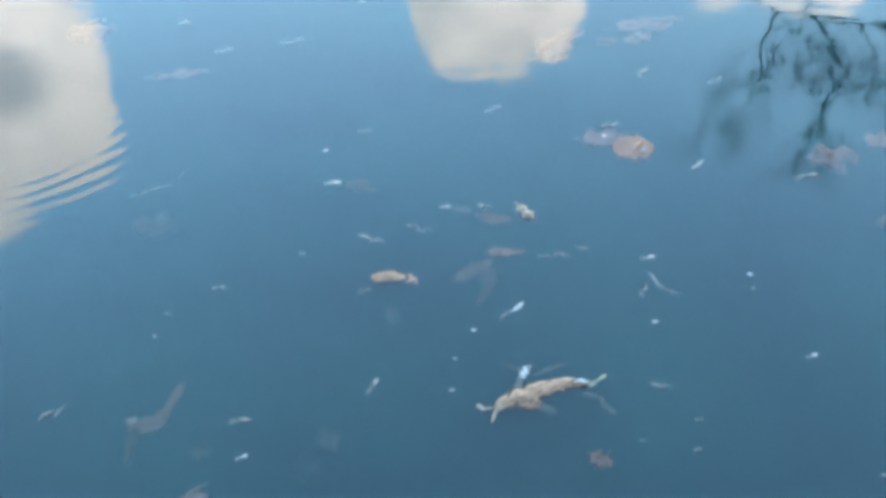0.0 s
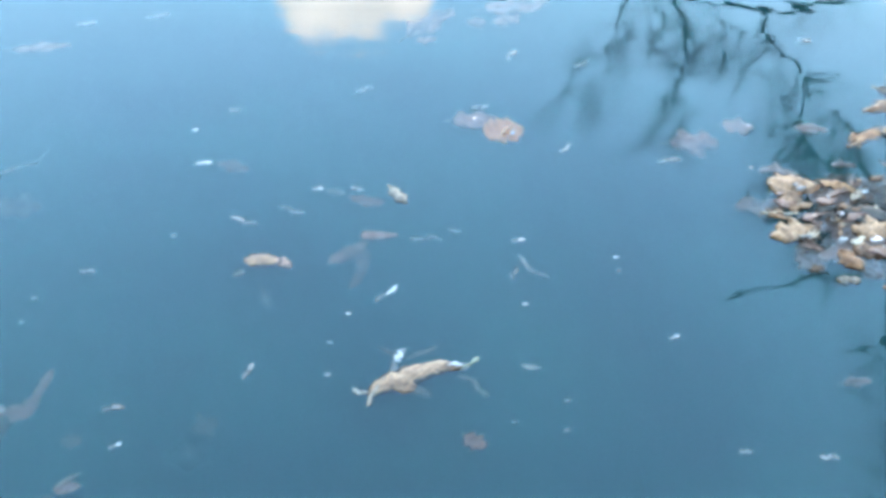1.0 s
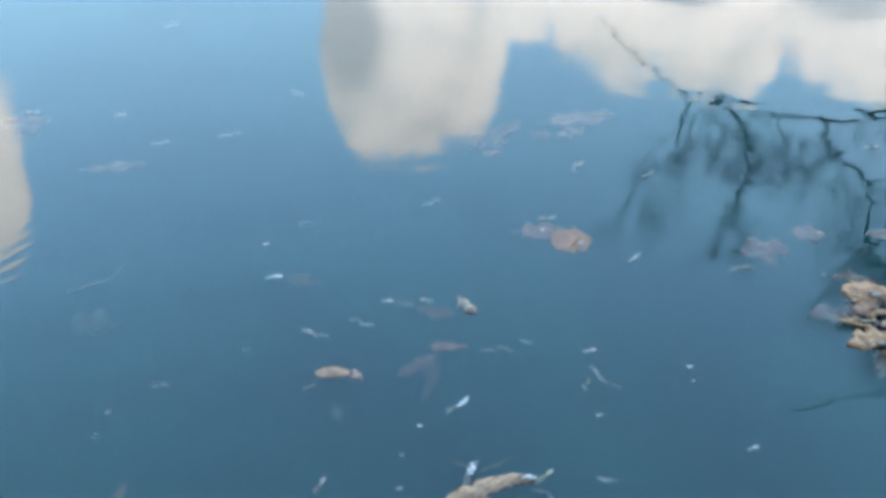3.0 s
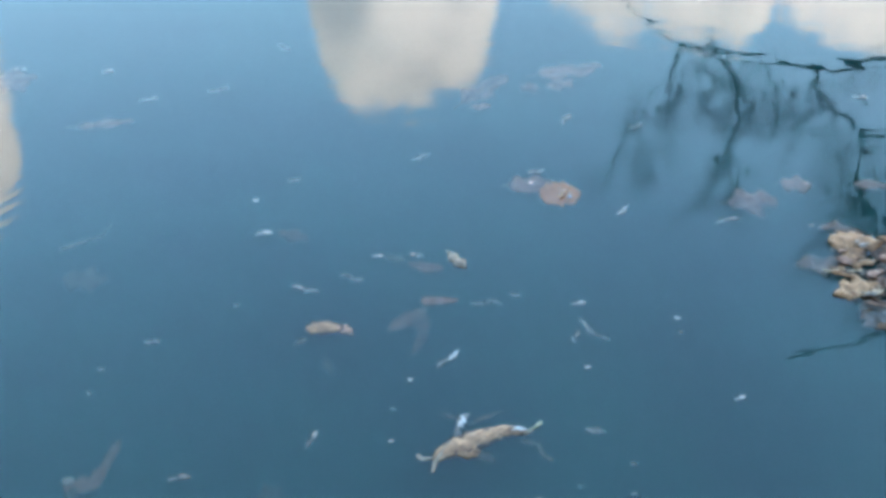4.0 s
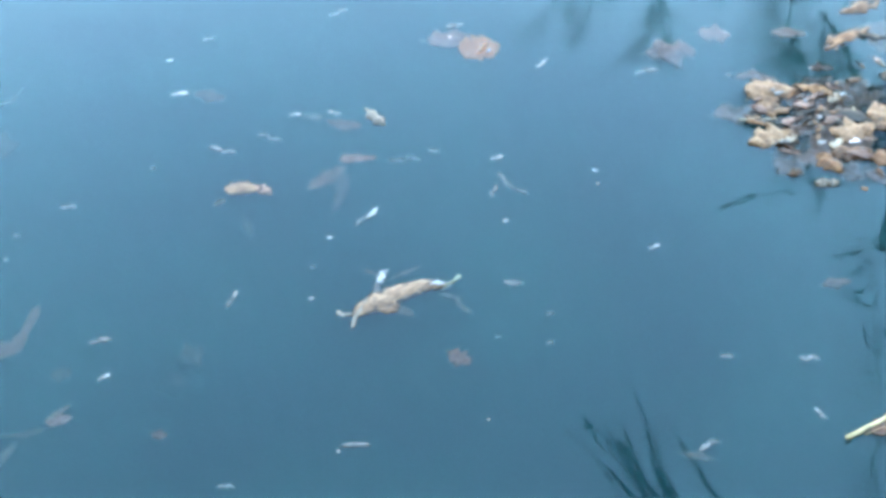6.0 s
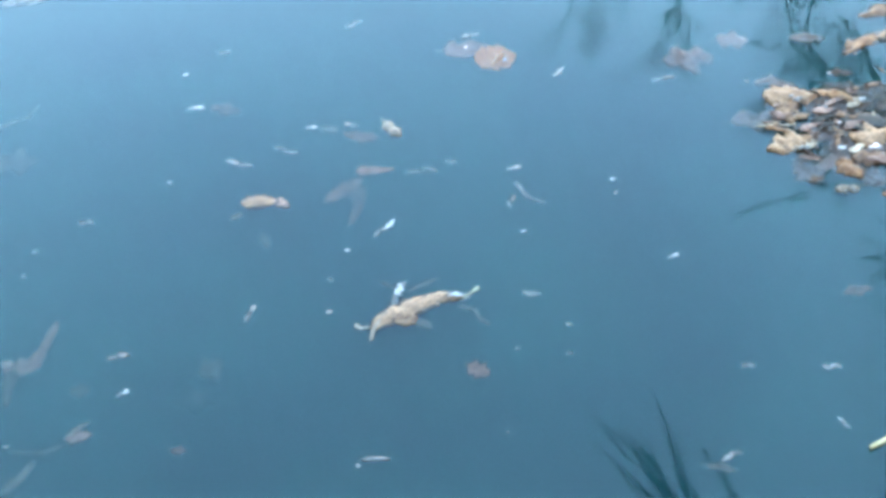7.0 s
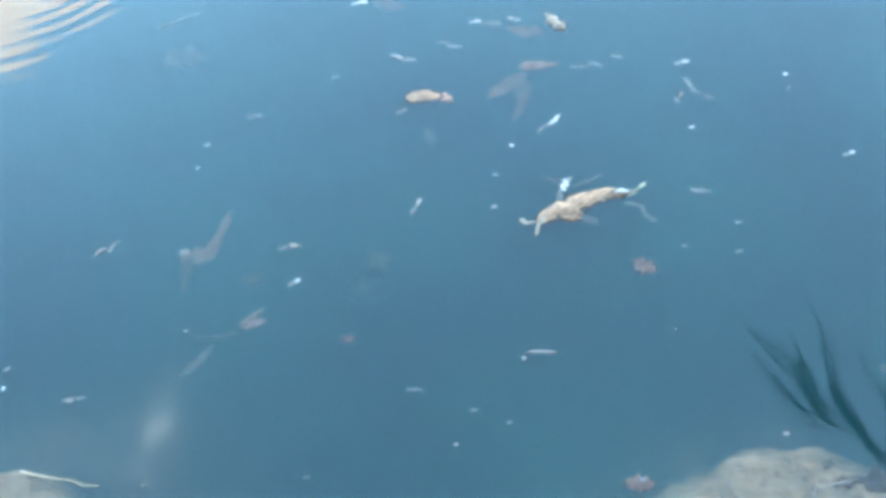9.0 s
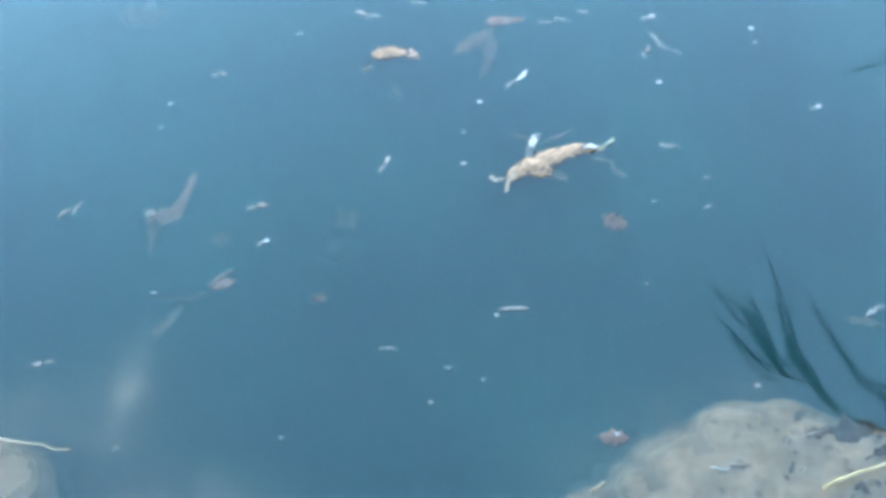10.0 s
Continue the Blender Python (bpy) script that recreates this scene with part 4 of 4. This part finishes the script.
# The first three are sparkles painted onto leaves, the rest real flakes.
FLAKES_SPARKLES_FAR = [(-0.074, 1.640, 0.016, 30, 0.012), (0.128, 1.832, 0.011, 60, 0.008), (0.052, 0.766, 0.009, 20, 0.006), (-0.545, 0.967, 0.010, -4, 0.006), (0.135, 2.112, 0.028, 54, 0.016), (-1.016, 2.226, 0.021, 4, 0.020), (-0.821, 2.232, 0.016, -5, 0.017),
              (0.747, 2.233, 0.019, 4, 0.020), (0.099, 0.992, 0.006, 10, 0.006), (-0.170, 0.805, 0.008, 7, 0.007), (-0.671, 0.851, 0.020, 19, 0.011),
              (-0.699, 1.104, 0.030, 46, 0.011), (0.223, 0.837, 0.009, 1, 0.010), (-0.764, 0.865, 0.007, 31, 0.009), (-0.769, 0.896, 0.012, 40, 0.009)]
# Bright flakes and leaf highlights on the drift, both set as pale bits.
FLAKES_AND_HIGHLIGHTS = [(0.627, 1.707, 0.026, 34, 0.014), (0.609, 1.572, 0.022, 16, 0.013), (0.670, 1.570, 0.018, 12, 0.011), (0.739, 1.708, 0.018, 48, 0.011)]
UNDER = [(0.437, 1.110, 0.014, 15, 0.012), (-0.028, 1.524, 0.036, 7, 0.011), (0.160, 1.460, 0.046, -39, 0.012), (-0.234, 0.886, 0.016, -3, 0.007), (-0.538, 1.398, 0.017, 5, 0.013), (-0.596, 1.332, 0.010, 7, 0.010), (-0.600, 1.281, 0.007, 0, 0.008),
         (0.194, 1.187, 0.011, 0, 0.008), (0.118, 1.141, 0.009, -6, 0.007), (0.190, 1.131, 0.011, 6, 0.009), (-0.150, 1.274, 0.010, -29, 0.007),
         (-0.234, 1.574, 0.028, -6, 0.012), (0.149, 1.246, 0.020, -3, 0.014), (0.265, 2.085, 0.026, 34, 0.013), (-0.590, 2.171, 0.032, 12, 0.019)]
UNDER_FAR = [(-0.720, 2.126, 0.026, 14, 0.016), (-0.468, 2.366, 0.022, -25, 0.020), (-0.374, 1.858, 0.016, 32, 0.014), (-0.420, 1.494, 0.011, 18, 0.010),
             (0.032, 1.546, 0.013, -3, 0.010), (-0.156, 1.948, 0.024, 32, 0.012), (-0.833, 2.683, 0.027, 18, 0.029), (-0.108, 0.843, 0.007, 8, 0.007),
             (-0.152, 0.860, 0.011, -3, 0.008), (-0.544, 0.734, 0.009, 1, 0.009), (0.167, 0.724, 0.013, 5, 0.007), (-0.347, 0.754, 0.007, 9, 0.007)]


def flake(x, y, length, turn_, width, z, label, group, mat=FLAKE):
    rng = random.Random(int(3000 * abs(x) + 9000 * y))
    ob = part("seed_flake", blade(length * 0.9, width * 0.62, rng, rng.choice((1, 2, 3)), 0.40, rng.uniform(-0.15, 0.15), rng.uniform(0.0, 0.2), 0.12, 0.7, 0.0005), mat, None, label)
    if length > 0.012:
        side = rng.choice((-1, 1))
        wing = part("wing", blade(length * 0.75, width * 0.5, rng, 1, 0.2, 0.1, 0.0, 0.03, 0.6, 0.0004), FLAKE_SUNK, ob, "thin half-clear wing under the water")
        wing.matrix_local = pose(side * length * 0.62, width * rng.uniform(-0.2, 0.2), -0.003 - z, 0, 0, rng.uniform(-35, 35))
    ob.matrix_world = pose(x, y, z, 0, 0, turn_)
    return tagged(ob, category="seed", group=group)


for x, y, length, turn_, width in FLAKES + FLAKES_RIGHT + FLAKES_SPARKLES_FAR:
    flake(x, y, length, turn_, width, 0.0004, "pale papery seed flake or painted leaf sparkle floating on the water", "floating flakes")
flake(0.033, 1.236, 0.024, 4, 0.011, 0.0050, "white flake caught on the end of a leaf", "floating flakes")
for x, y, length, turn_, width in FLAKES_AND_HIGHLIGHTS:
    flake(x, y, length, turn_, width, 0.009, "pale flake and painted highlight on the leaf drift", "floating flakes")
# Pale flecks painted in as wet glints scattered over the drift.
glint = random.Random(8)
for k in range(14):
    size = glint.uniform(0.005, 0.011)
    flake(glint.uniform(0.59, 0.80), glint.uniform(1.50, 1.78), size, glint.uniform(0, 360), size * 0.6, glint.uniform(0.005, 0.010), "tiny pale fleck painted as a wet glint on the drift", "floating flakes")
for x, y, length, turn_, width in UNDER + UNDER_FAR:
    flake(x, y, length, turn_, width, -0.006, "pale flake hanging just under the water", "sunken flakes", FLAKE_SUNK)

# ---------------------------------------------------------------- twigs and stalks: x, y, length, turn, thickness, depth
TWIGS = [ (0.577, 1.636, 0.068, 6, 0.006, -0.0045),
         (-0.715, 1.641, 0.071, 34, 0.009, 0.0055), (-0.683, 1.685, 0.045, 81, 0.007, 0.015)]
TWIGS_MORE = [
              (0.321, 0.717, 0.094, 24, 0.0055, -0.008), (0.028, 0.694, 0.019, 40, 0.006, -0.003), (-0.650, 0.735, 0.105, -9, 0.004, -0.001), (0.610, 0.991, 0.109, 30, 0.009, -0.006)]


def twig(x, y, length, turn_, thick, deep):
    rng = random.Random(int(4000 * abs(x) + 5000 * y))
    bm = bmesh.new()
    points = [((k / 6 - 0.5) * length, 0.025 * length * rng.uniform(-1, 1), 0.015 * length * rng.uniform(-1, 1)) for k in range(7)]
    tube(bm, points, (thick * 0.36, thick * 0.2), 7)
    mat, label = (STRAW, "yellow dry straw stalk lying on the water") if deep <= -0.005 else ((STEM_GREY, "pale grey-green twig floating on the water") if 0.9 < y < 1.6 else (LEAF_PALE, "pale tan twig floating on the water")) if deep < 0.005 else (LEAF_GREY, "bleached twig hanging under the water")
    ob = part("twig", bm, mat, None, label)
    ob.matrix_world = pose(x, y, -deep, 0, 0, turn_)
    tagged(ob, category="twig", group="twigs")


shaped("twig", "straight white sliver of bark floating on the water", [
    ("bark", [(-0.091, 0.947), (-0.072, 0.949), (-0.052, 0.949)], [0.0030, 0.0034, 0.0026], FLAKE, 0.0006, 0.0010, 0.0004)], "twigs", "twig", 0.12)
for row in TWIGS + TWIGS_MORE:
    twig(*row)
